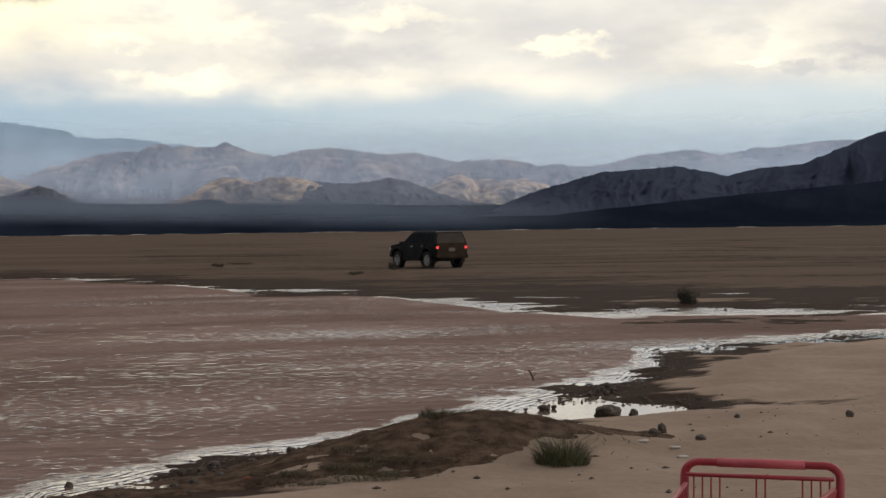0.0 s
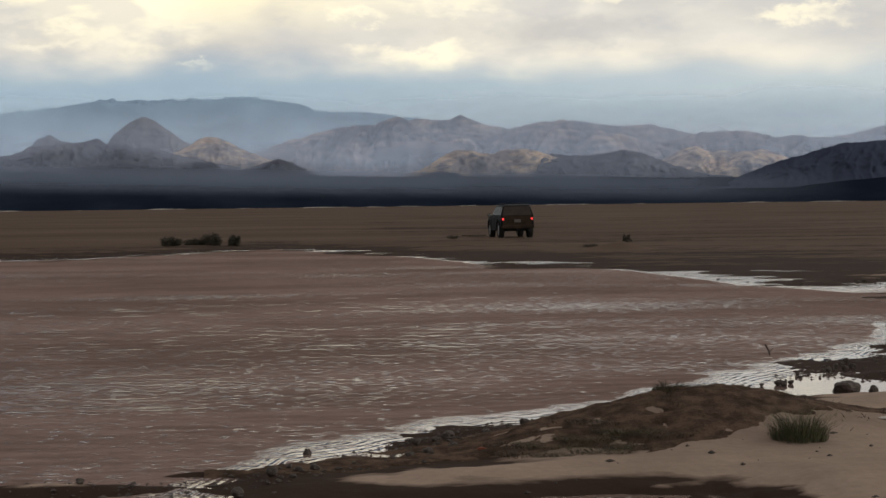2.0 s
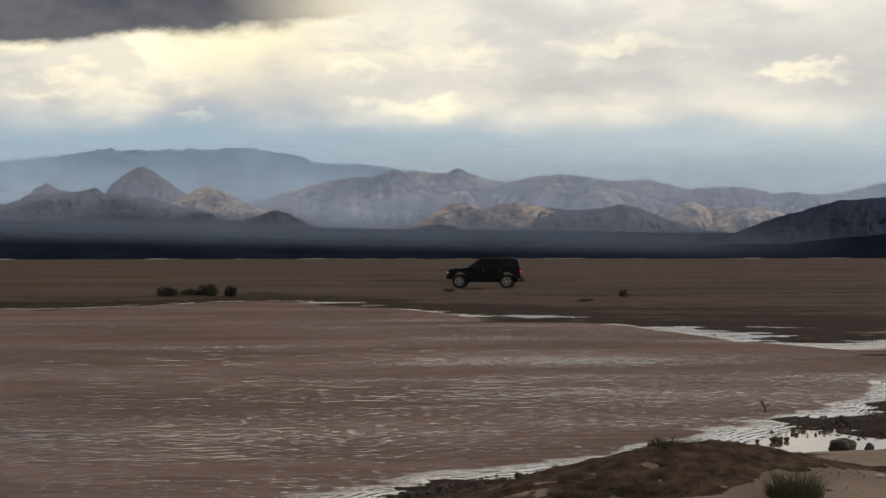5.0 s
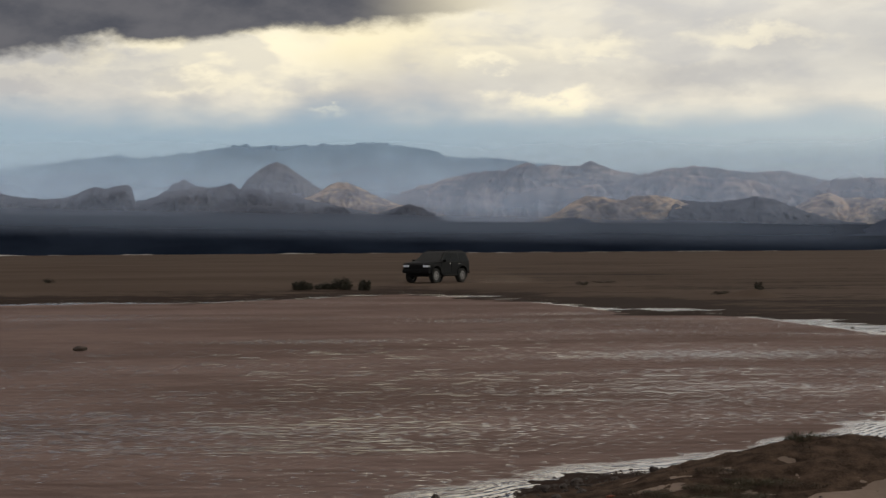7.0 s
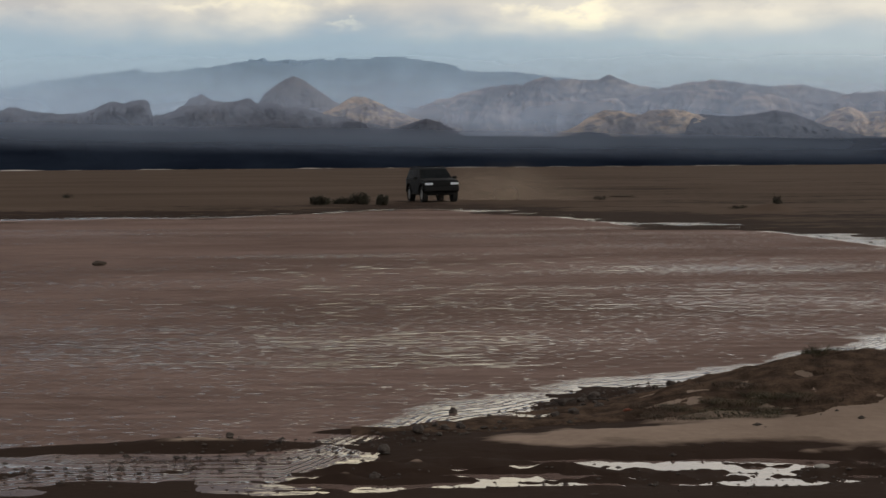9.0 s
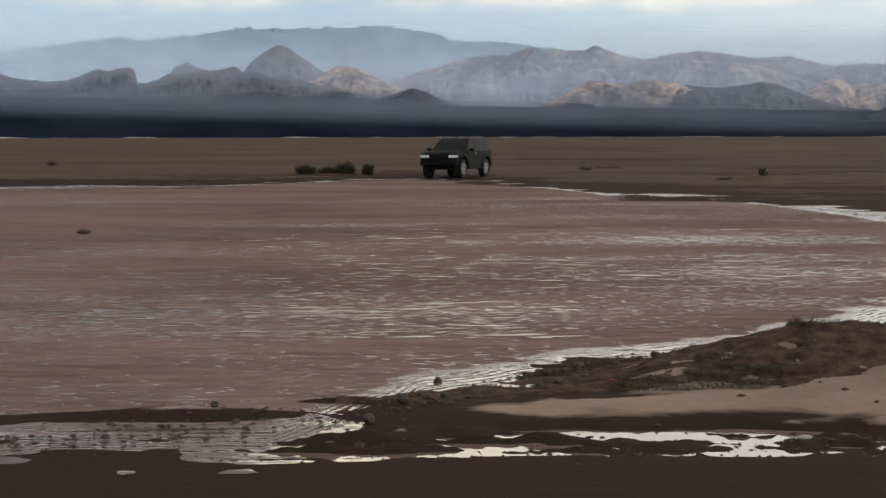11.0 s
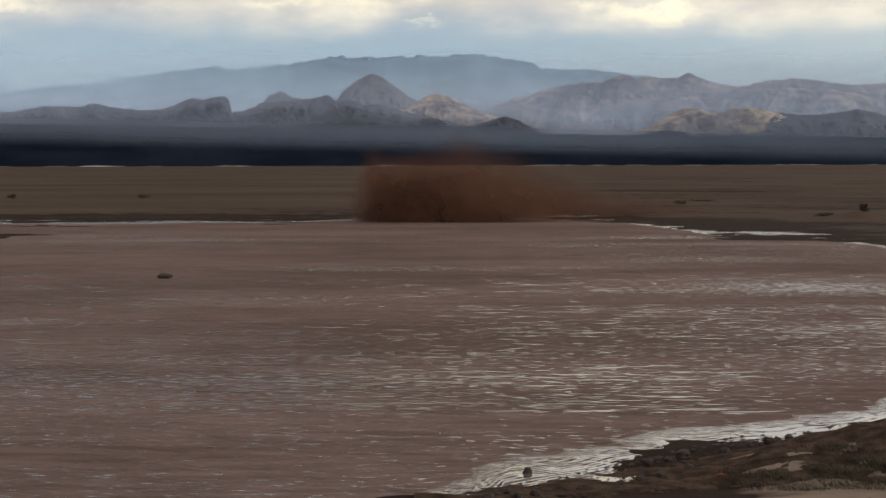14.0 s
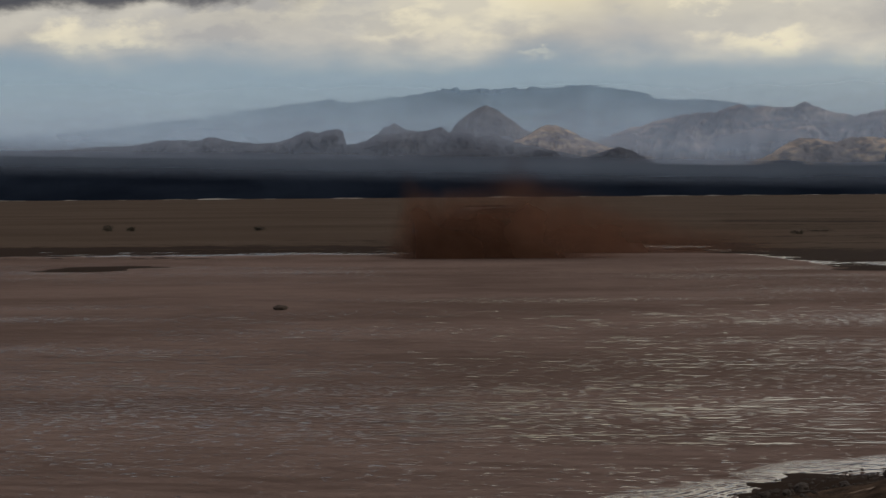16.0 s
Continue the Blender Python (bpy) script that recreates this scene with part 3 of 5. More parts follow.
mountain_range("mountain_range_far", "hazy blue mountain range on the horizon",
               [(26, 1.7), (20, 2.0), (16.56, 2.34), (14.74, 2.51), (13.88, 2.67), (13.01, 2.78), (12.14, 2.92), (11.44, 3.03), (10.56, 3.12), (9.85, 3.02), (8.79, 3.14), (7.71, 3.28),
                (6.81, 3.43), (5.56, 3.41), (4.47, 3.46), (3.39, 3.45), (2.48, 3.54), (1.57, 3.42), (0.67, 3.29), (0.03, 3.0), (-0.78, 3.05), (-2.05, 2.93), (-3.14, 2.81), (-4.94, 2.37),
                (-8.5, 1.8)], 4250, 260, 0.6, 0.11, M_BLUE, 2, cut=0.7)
mountain_range("mountain_range_back", "hazy grey skyline behind the desert mountains",
               [(-0.5, 2.1), (-1.32, 2.32), (-2.41, 2.58), (-3.14, 2.77), (-3.86, 2.69), (-4.22, 2.74), (-4.54, 2.86), (-4.85, 2.73), (-5.48, 2.51), (-6.11, 2.45), (-6.73, 2.53), (-7.18, 2.63),
                (-7.8, 2.66), (-8.51, 2.56), (-9.04, 2.51), (-9.57, 2.43), (-10.79, 2.47), (-11.14, 2.34), (-11.83, 2.19), (-12.35, 2.05), (-14.8, 1.95), (-16.35, 1.98), (-17.8, 2.29),
                (-18.9, 2.38), (-19.6, 2.42), (-20.4, 2.25), (-21.3, 2.44), (-22.6, 2.52), (-23.4, 2.62), (-25.5, 2.7), (-31, 2.9)], 3650, 240, 0.6, 0.07, M_ROCK, 5, cut=0.9)
mountain_range("mountain_range_middle", "brown desert mountains furrowed by gullies",
               [(3.4, 1.2), (2.68, 1.44), (1.95, 1.75), (1.22, 2.01), (0.49, 2.21), (-0.05, 2.38), (-0.96, 2.56), (-1.78, 2.59), (-2.23, 2.76), (-2.5, 2.85), (-2.87, 2.65), (-3.23, 2.43), (-3.68, 2.3),
                (-4.13, 2.38), (-4.76, 2.32), (-5.66, 2.18), (-6.19, 2.32), (-6.73, 2.35), (-7.8, 2.37), (-8.51, 2.29), (-9.21, 2.26), (-9.74, 2.2), (-10.27, 2.03), (-10.97, 1.93), (-11.61, 1.99),
                (-12.15, 2.19), (-12.86, 2.23), (-13.74, 2.22), (-14.27, 2.1), (-14.53, 1.97), (-15.4, 2.05), (-15.8, 1.85), (-17, 1.6), (-20, 1.2)], 3200, 240, 0.6, 0.08, M_ROCK, 11, cut=1.1)
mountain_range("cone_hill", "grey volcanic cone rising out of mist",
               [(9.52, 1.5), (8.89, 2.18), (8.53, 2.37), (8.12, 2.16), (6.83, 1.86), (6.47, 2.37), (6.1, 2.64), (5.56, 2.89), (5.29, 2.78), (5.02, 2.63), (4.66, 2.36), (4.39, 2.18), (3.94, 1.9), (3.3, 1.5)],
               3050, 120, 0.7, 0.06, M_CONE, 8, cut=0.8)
# hills and slopes whose sunlight is part of their base colour
mountain_range("ochre_hill", "hill coloured pale ochre as if sunlit among darker cones",
               [(5.3, 1.3), (4.85, 1.62), (4.13, 1.98), (3.85, 2.19), (3.58, 2.26), (3.31, 2.23), (2.95, 2.08), (2.58, 1.9), (1.95, 1.64), (1.23, 1.43), (0.2, 1.2)], 2900, 110, 0.8, 0.05, M_SUNLIT, 43, cut=1.1)
mountain_range("ochre_slope", "slope of the desert mountains coloured pale ochre as if sunlit",
               [(-2.6, 0.9), (-3.31, 1.15), (-3.85, 1.5), (-4.4, 1.75), (-4.94, 1.72), (-5.48, 1.62), (-6.01, 1.74), (-6.64, 1.76), (-7.2, 1.6), (-8.2, 1.3)], 2640, 60, 0.8, 0.06, M_SUNLIT, 47, cut=1.1)
mountain_range("ochre_slope", "spurs below the brown mountains coloured pale ochre as if sunlit",
               [(-10.4, 0.8), (-11.14, 1.4), (-11.66, 1.71), (-12.01, 1.78), (-12.53, 1.58), (-13.04, 1.62), (-13.38, 1.55), (-14.08, 1.61), (-14.95, 1.37), (-15.64, 1.0)], 2800, 120, 0.7, 0.07, M_SUNLIT, 49, cut=1.2)
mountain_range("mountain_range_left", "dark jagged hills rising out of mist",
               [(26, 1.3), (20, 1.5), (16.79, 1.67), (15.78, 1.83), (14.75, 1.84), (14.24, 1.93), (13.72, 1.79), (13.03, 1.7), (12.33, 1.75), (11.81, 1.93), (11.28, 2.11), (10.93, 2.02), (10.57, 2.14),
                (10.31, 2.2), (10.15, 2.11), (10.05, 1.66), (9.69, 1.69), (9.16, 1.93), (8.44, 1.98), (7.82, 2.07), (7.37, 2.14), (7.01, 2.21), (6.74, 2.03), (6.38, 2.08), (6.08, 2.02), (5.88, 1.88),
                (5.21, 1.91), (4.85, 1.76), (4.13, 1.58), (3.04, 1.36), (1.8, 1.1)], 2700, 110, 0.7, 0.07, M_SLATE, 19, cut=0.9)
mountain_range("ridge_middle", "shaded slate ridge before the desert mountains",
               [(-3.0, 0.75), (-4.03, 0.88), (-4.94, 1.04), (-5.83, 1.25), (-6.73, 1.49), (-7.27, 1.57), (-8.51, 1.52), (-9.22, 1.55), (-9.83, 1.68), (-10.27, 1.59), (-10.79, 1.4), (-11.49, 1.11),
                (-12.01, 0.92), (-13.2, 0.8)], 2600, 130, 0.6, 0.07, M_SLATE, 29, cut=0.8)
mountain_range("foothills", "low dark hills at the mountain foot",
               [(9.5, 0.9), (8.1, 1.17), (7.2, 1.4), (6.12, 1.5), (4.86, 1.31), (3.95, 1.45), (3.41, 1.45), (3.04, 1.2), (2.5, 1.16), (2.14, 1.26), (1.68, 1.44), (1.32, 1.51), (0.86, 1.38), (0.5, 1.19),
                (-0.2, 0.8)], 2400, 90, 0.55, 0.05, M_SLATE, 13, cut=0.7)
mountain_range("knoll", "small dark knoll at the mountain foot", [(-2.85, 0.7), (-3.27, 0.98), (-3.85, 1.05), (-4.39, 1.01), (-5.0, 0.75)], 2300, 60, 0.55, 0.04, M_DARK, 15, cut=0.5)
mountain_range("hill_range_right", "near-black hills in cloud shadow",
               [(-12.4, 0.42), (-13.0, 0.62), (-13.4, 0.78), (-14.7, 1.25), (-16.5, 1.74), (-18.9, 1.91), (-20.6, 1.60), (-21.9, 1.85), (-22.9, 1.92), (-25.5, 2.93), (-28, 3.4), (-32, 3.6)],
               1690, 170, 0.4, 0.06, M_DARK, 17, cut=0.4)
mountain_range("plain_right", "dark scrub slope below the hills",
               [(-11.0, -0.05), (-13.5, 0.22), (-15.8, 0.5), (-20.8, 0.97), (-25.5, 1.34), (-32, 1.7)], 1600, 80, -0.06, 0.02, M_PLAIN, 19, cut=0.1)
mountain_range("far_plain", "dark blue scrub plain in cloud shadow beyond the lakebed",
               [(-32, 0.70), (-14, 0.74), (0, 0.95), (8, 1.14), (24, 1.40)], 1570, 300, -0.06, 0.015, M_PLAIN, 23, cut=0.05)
# tinted sheets added between the ranges to stand in for mist and distance haze
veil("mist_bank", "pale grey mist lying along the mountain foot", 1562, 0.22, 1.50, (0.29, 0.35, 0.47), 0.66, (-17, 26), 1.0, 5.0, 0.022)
veil("mist_bank", "lilac haze sheet between the foothills and the hills behind", 2480, 0.2, 2.8, (0.62, 0.68, 0.84), 0.25, (-32, 26), 0.85)
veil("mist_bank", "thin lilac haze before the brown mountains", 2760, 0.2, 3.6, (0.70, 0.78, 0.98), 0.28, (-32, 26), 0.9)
veil("mist_bank", "pale haze behind the sunlit hills", 3010, 0.2, 3.8, (0.70, 0.80, 1.0), 0.32, (-32, 26), 0.9)
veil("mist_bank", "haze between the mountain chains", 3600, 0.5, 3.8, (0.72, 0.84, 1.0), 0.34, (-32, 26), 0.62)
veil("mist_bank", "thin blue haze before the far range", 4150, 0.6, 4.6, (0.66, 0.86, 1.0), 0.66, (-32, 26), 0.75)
# thin pale line of salt at the far rim of the lakebed
def build_salt_rim():
    angles = np.arange(-31, 24, 0.12)
    r0 = 1558.0
    a = np.radians(angles)
    top = 0.02 + 1.2 * np.clip(fbm(angles * 1.9, angles * 0, 4, 41) - 0.02, 0.0, 0.6)
    rows = [np.stack([-np.sin(a) * (r0 + k * 6), np.cos(a) * (r0 + k * 6), 0.3 + k * top], -1) for k in (0.0, 0.5, 1.0)]
    m = material("salt_crust", (0.78, 0.75, 0.70), (0.06, 0.055, 0.05), 0.9, scale=0.02, scale2=0.1)
    ob = from_arrays("salt_rim", np.concatenate(rows), grid_faces(3, len(angles)), m, True)
    tagged(ob, "thin pale salt strip along the far lakebed rim", "salt flat", kind="structure")


build_salt_rim()

# ---- the car: forward is +Y, origin on the ground under its middle ----
M_PAINT = material("dusty_black_paint", (0.012, 0.0125, 0.014), (0.007, 0.0075, 0.008), 0.5, 0.0, 2.0, 30, spec=0.10)
M_DUST = material("dust_caked_paint", (0.056, 0.037, 0.026), (0.028, 0.020, 0.015), 0.85, 0.0, 3.0, 25, spec=0.1)
M_GLASS = material("tinted_car_glass", (0.020, 0.023, 0.026), (0.012, 0.014, 0.016), 0.2, 0.0, 3.0, spec=0.08)
M_GLASS.node_tree.nodes["Principled BSDF"].inputs["IOR"].default_value = 1.2
M_DUSTGLASS = material("dusty_rear_glass", (0.050, 0.034, 0.025), (0.030, 0.021, 0.016), 0.75, 0.0, 3.0)
M_RUBBER = material("black_rubber", (0.020, 0.019, 0.018), (0.012, 0.011, 0.010), 0.85, scale=20, bump=0.3)
M_ALLOY = material("alloy_wheel", (0.38, 0.37, 0.36), (0.24, 0.23, 0.22), 0.4, 0.6, 10)
M_TRIM = material("black_plastic", (0.016, 0.016, 0.017), (0.010, 0.010, 0.010), 0.6, scale=10, spec=0.15)
M_CHROME = material("chrome", (0.70, 0.70, 0.70), (0.6, 0.6, 0.6), 0.18, 1.0, 10)
M_LENS = material("clear_headlight", (0.72, 0.74, 0.76), (0.55, 0.57, 0.60), 0.15, 0.0, 20, spec=0.7)
M_PLATE = material("dusty_plate", (0.14, 0.12, 0.10), (0.10, 0.085, 0.07), 0.6, scale=10)


def lamp_material(name, color, strength):
    m = material(name, color, tuple(c * 0.6 for c in color), 0.3)
    b = m.node_tree.nodes["Principled BSDF"]
    b.inputs["Emission Color"].default_value = (*color, 1)
    b.inputs["Emission Strength"].default_value = strength
    return m


M_HEAD = lamp_material("lit_headlamp", (0.70, 0.74, 0.80), 0.15)
M_TAIL = lamp_material("lit_brake_lamp", (1.0, 0.05, 0.05), 1.0)


def box(bm, x, y, z, sx, sy, sz, rot=None):
    m = Matrix.Translation((x, y, z)) @ (rot or Matrix.Identity(4)) @ Matrix.Diagonal((sx, sy, sz, 1))
    return bmesh.ops.create_cube(bm, size=1, matrix=m)["verts"]


def rounded(bm, width=0.02, segments=2):
    bmesh.ops.bevel(bm, geom=[e for e in bm.edges if e.calc_face_angle(0) > 0.6], offset=width, segments=segments, profile=0.6, affect="EDGES", clamp_overlap=True)
    return bm


def rounded_box(x, y, z, sx, sy, sz, width=0.02, rot=None):
    bm = bmesh.new()
    box(bm, x, y, z, sx, sy, sz, rot)
    return rounded(bm, width)


def prism(profile, half_width, taper=None):
    """A solid between two mirrored side walls with the (y, z) profile; taper(y, z) scales the half width."""
    bm = bmesh.new()
    taper = taper or (lambda y, z: 1.0)
    left = [bm.verts.new((-half_width * taper(y, z), y, z)) for y, z in profile]
    right = [bm.verts.new((half_width * taper(y, z), y, z)) for y, z in profile]
    bm.faces.new(left)
    bm.faces.new(right[::-1])
    n = len(profile)
    for i in range(n):
        bm.faces.new((left[(i + 1) % n], left[i], right[i], right[(i + 1) % n]))
    bmesh.ops.recalc_face_normals(bm, faces=bm.faces)
    return bm


def arch(cy, cz, r, start, end, n=9):
    return [(cy + r * math.cos(radians(start + (end - start) * k / (n - 1))), cz + r * math.sin(radians(start + (end - start) * k / (n - 1)))) for k in range(n)]


def cabin_taper(y, z):
    return 1.0 - 0.22 * max(0.0, z - 1.13) / 0.64 - 0.04 * max(0.0, y) * max(0.0, z - 1.0)


def side_panel(points, side, proud, thick=0.014, half=0.835):
    """A thin panel that lies on the car's flank."""
    bm = bmesh.new()
    inner = [bm.verts.new((side * (half * cabin_taper(y, z) + proud - thick), y, z)) for y, z in points]
    outer = [bm.verts.new((side * (half * cabin_taper(y, z) + proud), y, z)) for y, z in points]
    bm.faces.new(outer)
    bm.faces.new(inner[::-1])
    n = len(points)
    for i in range(n):
        bm.faces.new((outer[(i + 1) % n], outer[i], inner[i], inner[(i + 1) % n]))
    bmesh.ops.recalc_face_normals(bm, faces=bm.faces)
    return bm


def cross_panel(y0, z0, y1, z1, w0, w1, proud=0.008, thick=0.02):
    """A pane across the car that leans from (y0, z0) up to (y1, z1)."""
    bm = bmesh.new()
    n = Vector((0, z1 - z0, y0 - y1)).normalized()
    if n.y * (1 if y0 > 0 else -1) < 0:
        n = -n
    corner = [Vector((-w0, y0, z0)), Vector((w0, y0, z0)), Vector((w1, y1, z1)), Vector((-w1, y1, z1))]
    a = [bm.verts.new(c + n * proud) for c in corner]
    b = [bm.verts.new(c + n * (proud - thick)) for c in corner]
    bm.faces.new(a)
    bm.faces.new(b[::-1])
    for i in range(4):
        bm.faces.new((a[(i + 1) % 4], a[i], b[i], b[(i + 1) % 4]))
    bmesh.ops.recalc_face_normals(bm, faces=bm.faces)
    return bm


def lathe(profile, n=28):
    """Turns (radius, x) pairs about the x axis."""
    bm = bmesh.new()
    rings = []
    for k in range(n):
        c, s = math.cos(2 * math.pi * k / n), math.sin(2 * math.pi * k / n)
        rings.append([bm.verts.new((x, r * c, r * s)) for r, x in profile])
    for k in range(n):
        p, q = rings[k], rings[(k + 1) % n]
        for i in range(len(profile) - 1):
            bm.faces.new((p[i], p[i + 1], q[i + 1], q[i]))
    bmesh.ops.recalc_face_normals(bm, faces=bm.faces)
    return bm


def tube(bm, path, r, n=8):
    """A round bar along the points of path."""
    pts = [Vector(p) for p in path]
    prev = None
    for i, p in enumerate(pts):
        d = (pts[min(i + 1, len(pts) - 1)] - pts[max(i - 1, 0)]).normalized()
        u = d.cross(Vector((0.13, 0.31, 0.94)))
        if u.length < 0.1:
            u = d.cross(Vector((1, 0, 0)))
        u.normalize()
        w = d.cross(u)
        ring = [bm.verts.new(p + r * (math.cos(2 * math.pi * k / n) * u + math.sin(2 * math.pi * k / n) * w)) for k in range(n)]
        if prev:
            for k in range(n):
                bm.faces.new((prev[k], prev[(k + 1) % n], ring[(k + 1) % n], ring[k]))
        else:
            bm.faces.new(ring[::-1])
        prev = ring
    bm.faces.new(prev)
    return bm


WHEEL_R = 0.385
AXLES = (1.36, -1.27)


def build_car():
    root = new("car")
    tagged(root, "black dusty off-road estate car with lit brake lamps", "car")
    lower = [(2.14, 0.52), (2.21, 0.72), (2.19, 0.95), (2.10, 1.04), (1.55, 1.11), (0.92, 1.16), (-0.6, 1.17), (-2.13, 1.16), (-2.19, 0.95), (-2.17, 0.55), (-1.80, 0.52)]
    lower += arch(-1.27, 0.44, 0.48, 170, 10) + [(-0.74, 0.44), (0.84, 0.44)] + arch(1.36, 0.44, 0.48, 170, 10) + [(1.88, 0.52)]
    body = part("body", rounded(prism(lower, 0.84, lambda y, z: 1.0 - 0.05 * max(0, abs(y) - 1.7)), 0.035), M_PAINT, root, smooth=False)
    cabin = [(0.98, 1.12), (0.34, 1.66), (0.20, 1.74), (-0.2, 1.775), (-1.6, 1.775), (-1.86, 1.73), (-1.96, 1.66), (-2.16, 1.12)]
    part("cabin", rounded(prism(cabin, 0.835, cabin_taper), 0.03), M_PAINT, root)
    part("tailgate", cross_panel(-2.215, 0.62, -2.185, 1.14, 0.74, 0.76, 0.012, 0.03), M_DUST, root, "tailgate caked in brown dust")
    rear_glass = part("rear_window", cross_panel(-2.15, 1.16, -1.975, 1.66, 0.74, 0.63, 0.008), M_DUSTGLASS, root, "dust-covered rear window")
    part("wiper", rounded_box(0.1, -2.165, 1.22, 0.5, 0.02, 0.015, 0.004), M_TRIM, rear_glass)
    part("windscreen", cross_panel(0.945, 1.16, 0.365, 1.65, 0.74, 0.63, 0.008), M_GLASS, root)
    part("bonnet", rounded(prism([(2.06, 1.045), (1.55, 1.115), (0.98, 1.165), (0.98, 1.185), (1.55, 1.14), (2.04, 1.07)], 0.66), 0.01), M_PAINT, root)
    for side in (-1, 1):
        for name, y0, y1 in (("front_door", 0.86, -0.12), ("rear_door", -0.15, -1.02)):
            low = 0.50 if name == "front_door" else 0.56
            pts = [(y0, low), (y0, 1.12), (y1, 1.12), (y1, 0.62 if name == "rear_door" else low)]
            door = part(name, side_panel(pts, side, 0.018), M_PAINT, root)
            part("door_handle", rounded_box(side * 0.862, y1 + 0.14, 1.02, 0.03, 0.16, 0.035, 0.006), M_CHROME, door, "bright door handle")
        panes = (("front_side_window", [(0.74, 1.18), (0.34, 1.57), (0.20, 1.65), (-0.10, 1.67), (-0.10, 1.18)]),
                 ("rear_side_window", [(-0.17, 1.18), (-0.17, 1.67), (-0.92, 1.67), (-0.98, 1.18)]),
                 ("quarter_window", [(-1.07, 1.18), (-1.02, 1.66), (-1.72, 1.65), (-1.94, 1.20)]))
        for name, pts in panes:
            part(name, side_panel(pts, side, 0.006), M_GLASS, root)
        mirror = part("wing_mirror", rounded_box(side * 0.97, 0.72, 1.20, 0.20, 0.10, 0.15, 0.025), M_TRIM, root)
        part("mirror_glass", rounded_box(side * 0.97, 0.665, 1.20, 0.16, 0.012, 0.11, 0.004), M_CHROME, mirror, "bright mirror glass")
        lamp = part("headlamp", rounded_box(side * 0.60, 2.195, 0.895, 0.32, 0.06, 0.105, 0.015), M_HEAD, root, "lit white headlamp")
        part("indicator", rounded_box(side * 0.80, 2.14, 0.895, 0.07, 0.12, 0.10, 0.012), M_LENS, lamp)
        part("tail_lamp", rounded_box(side * 0.735, -2.205, 0.95, 0.10, 0.05, 0.11, 0.012), M_TAIL, root, "glowing red brake lamp")
        part("mud_flap", rounded_box(side * 0.72, -1.80, 0.42, 0.24, 0.02, 0.28, 0.006), M_RUBBER, root)
        part("roof_rail", tube(bmesh.new(), [(side * 0.60, 0.05, 1.77), (side * 0.60, -0.05, 1.83), (side * 0.60, -1.55, 1.83), (side * 0.60, -1.65, 1.77)], 0.018), M_TRIM, root)
        part("sill_step", rounded_box(side * 0.86, 0.05, 0.41, 0.10, 1.45, 0.06, 0.02), M_TRIM, root)
        for y in AXLES:
            flare = prism(arch(y, 0.44, 0.545, 172, 8, 13) + arch(y, 0.44, 0.475, 8, 172, 13), 0.04)
            bmesh.ops.translate(flare, verts=flare.verts, vec=(side * 0.85, 0, 0))
            part("wheel_arch", flare, M_TRIM, root)
    for y in (-0.3, -1.3):
        part("roof_bar", tube(bmesh.new(), [(-0.60, y, 1.835), (0.60, y, 1.835)], 0.016), M_TRIM, root)
    part("grille", rounded_box(0, 2.205, 0.885, 0.84, 0.05, 0.16, 0.012), M_TRIM, root)
    part("front_bumper", rounded_box(0, 2.22, 0.64, 1.66, 0.20, 0.22, 0.05), M_TRIM, root)
    bumper = part("rear_bumper", rounded_box(0, -2.26, 0.56, 1.62, 0.20, 0.16, 0.04), M_DUST, root, "dusty rear bumper")
    part("number_plate", rounded_box(0, -2.235, 0.86, 0.32, 0.015, 0.15, 0.004), M_PLATE, root)
    part("tow_hitch", rounded_box(0, -2.40, 0.46, 0.08, 0.14, 0.08, 0.01), M_TRIM, bumper)
    part("exhaust", tube(bmesh.new(), [(0.5, -1.6, 0.40), (0.52, -2.25, 0.38)], 0.035), M_TRIM, root)
    part("underbody", rounded_box(0, -0.05, 0.46, 1.30, 3.7, 0.22, 0.04), M_TRIM, root)
    for y in AXLES:
        part("axle", tube(bmesh.new(), [(-0.68, y, 0.385), (0.68, y, 0.385)], 0.055), M_TRIM, root)
    wheels = []
    tyre = lathe([(0.235, -0.11), (0.335, -0.135), (0.375, -0.12), (WHEEL_R, -0.08), (WHEEL_R, 0.08), (0.375, 0.12), (0.335, 0.135), (0.235, 0.11), (0.235, -0.11)])
    for k in range(28):
        a = 2 * math.pi * (k + 0.5) / 28
        for s in (-1, 1):
            rot = Matrix.Rotation(a, 4, "X")
            v = bmesh.ops.create_cube(tyre, size=1, matrix=rot @ Matrix.Translation((s * 0.055, 0, WHEEL_R + 0.001)) @ Matrix.Diagonal((0.09, 0.045, 0.022, 1)))
    rim = lathe([(0.05, 0.085), (0.07, 0.10), (0.05, 0.115), (0.0, 0.115)], 14)
    ring = lathe([(0.24, 0.115), (0.205, 0.12), (0.195, 0.07), (0.235, -0.10), (0.24, 0.115)])
    me = bpy.data.meshes.new("tmp")
    ring.to_mesh(me)
    rim.from_mesh(me)
    ring.free()
    for k in range(6):
        box(rim, 0.095, 0, 0, 0.03, 0.07, 0.17, Matrix.Rotation(2 * math.pi * k / 6, 4, "X") @ Matrix.Translation((0, 0, 0.13)) @ Matrix.Diagonal((1, 1, 1, 1)))
    rim_me, tyre_me = bpy.data.meshes.new("rim"), bpy.data.meshes.new("tyre")
    rim.to_mesh(rim_me), rim.free()
    tyre.to_mesh(tyre_me), tyre.free()
    rim_me.materials.append(M_ALLOY)
    tyre_me.materials.append(M_RUBBER)
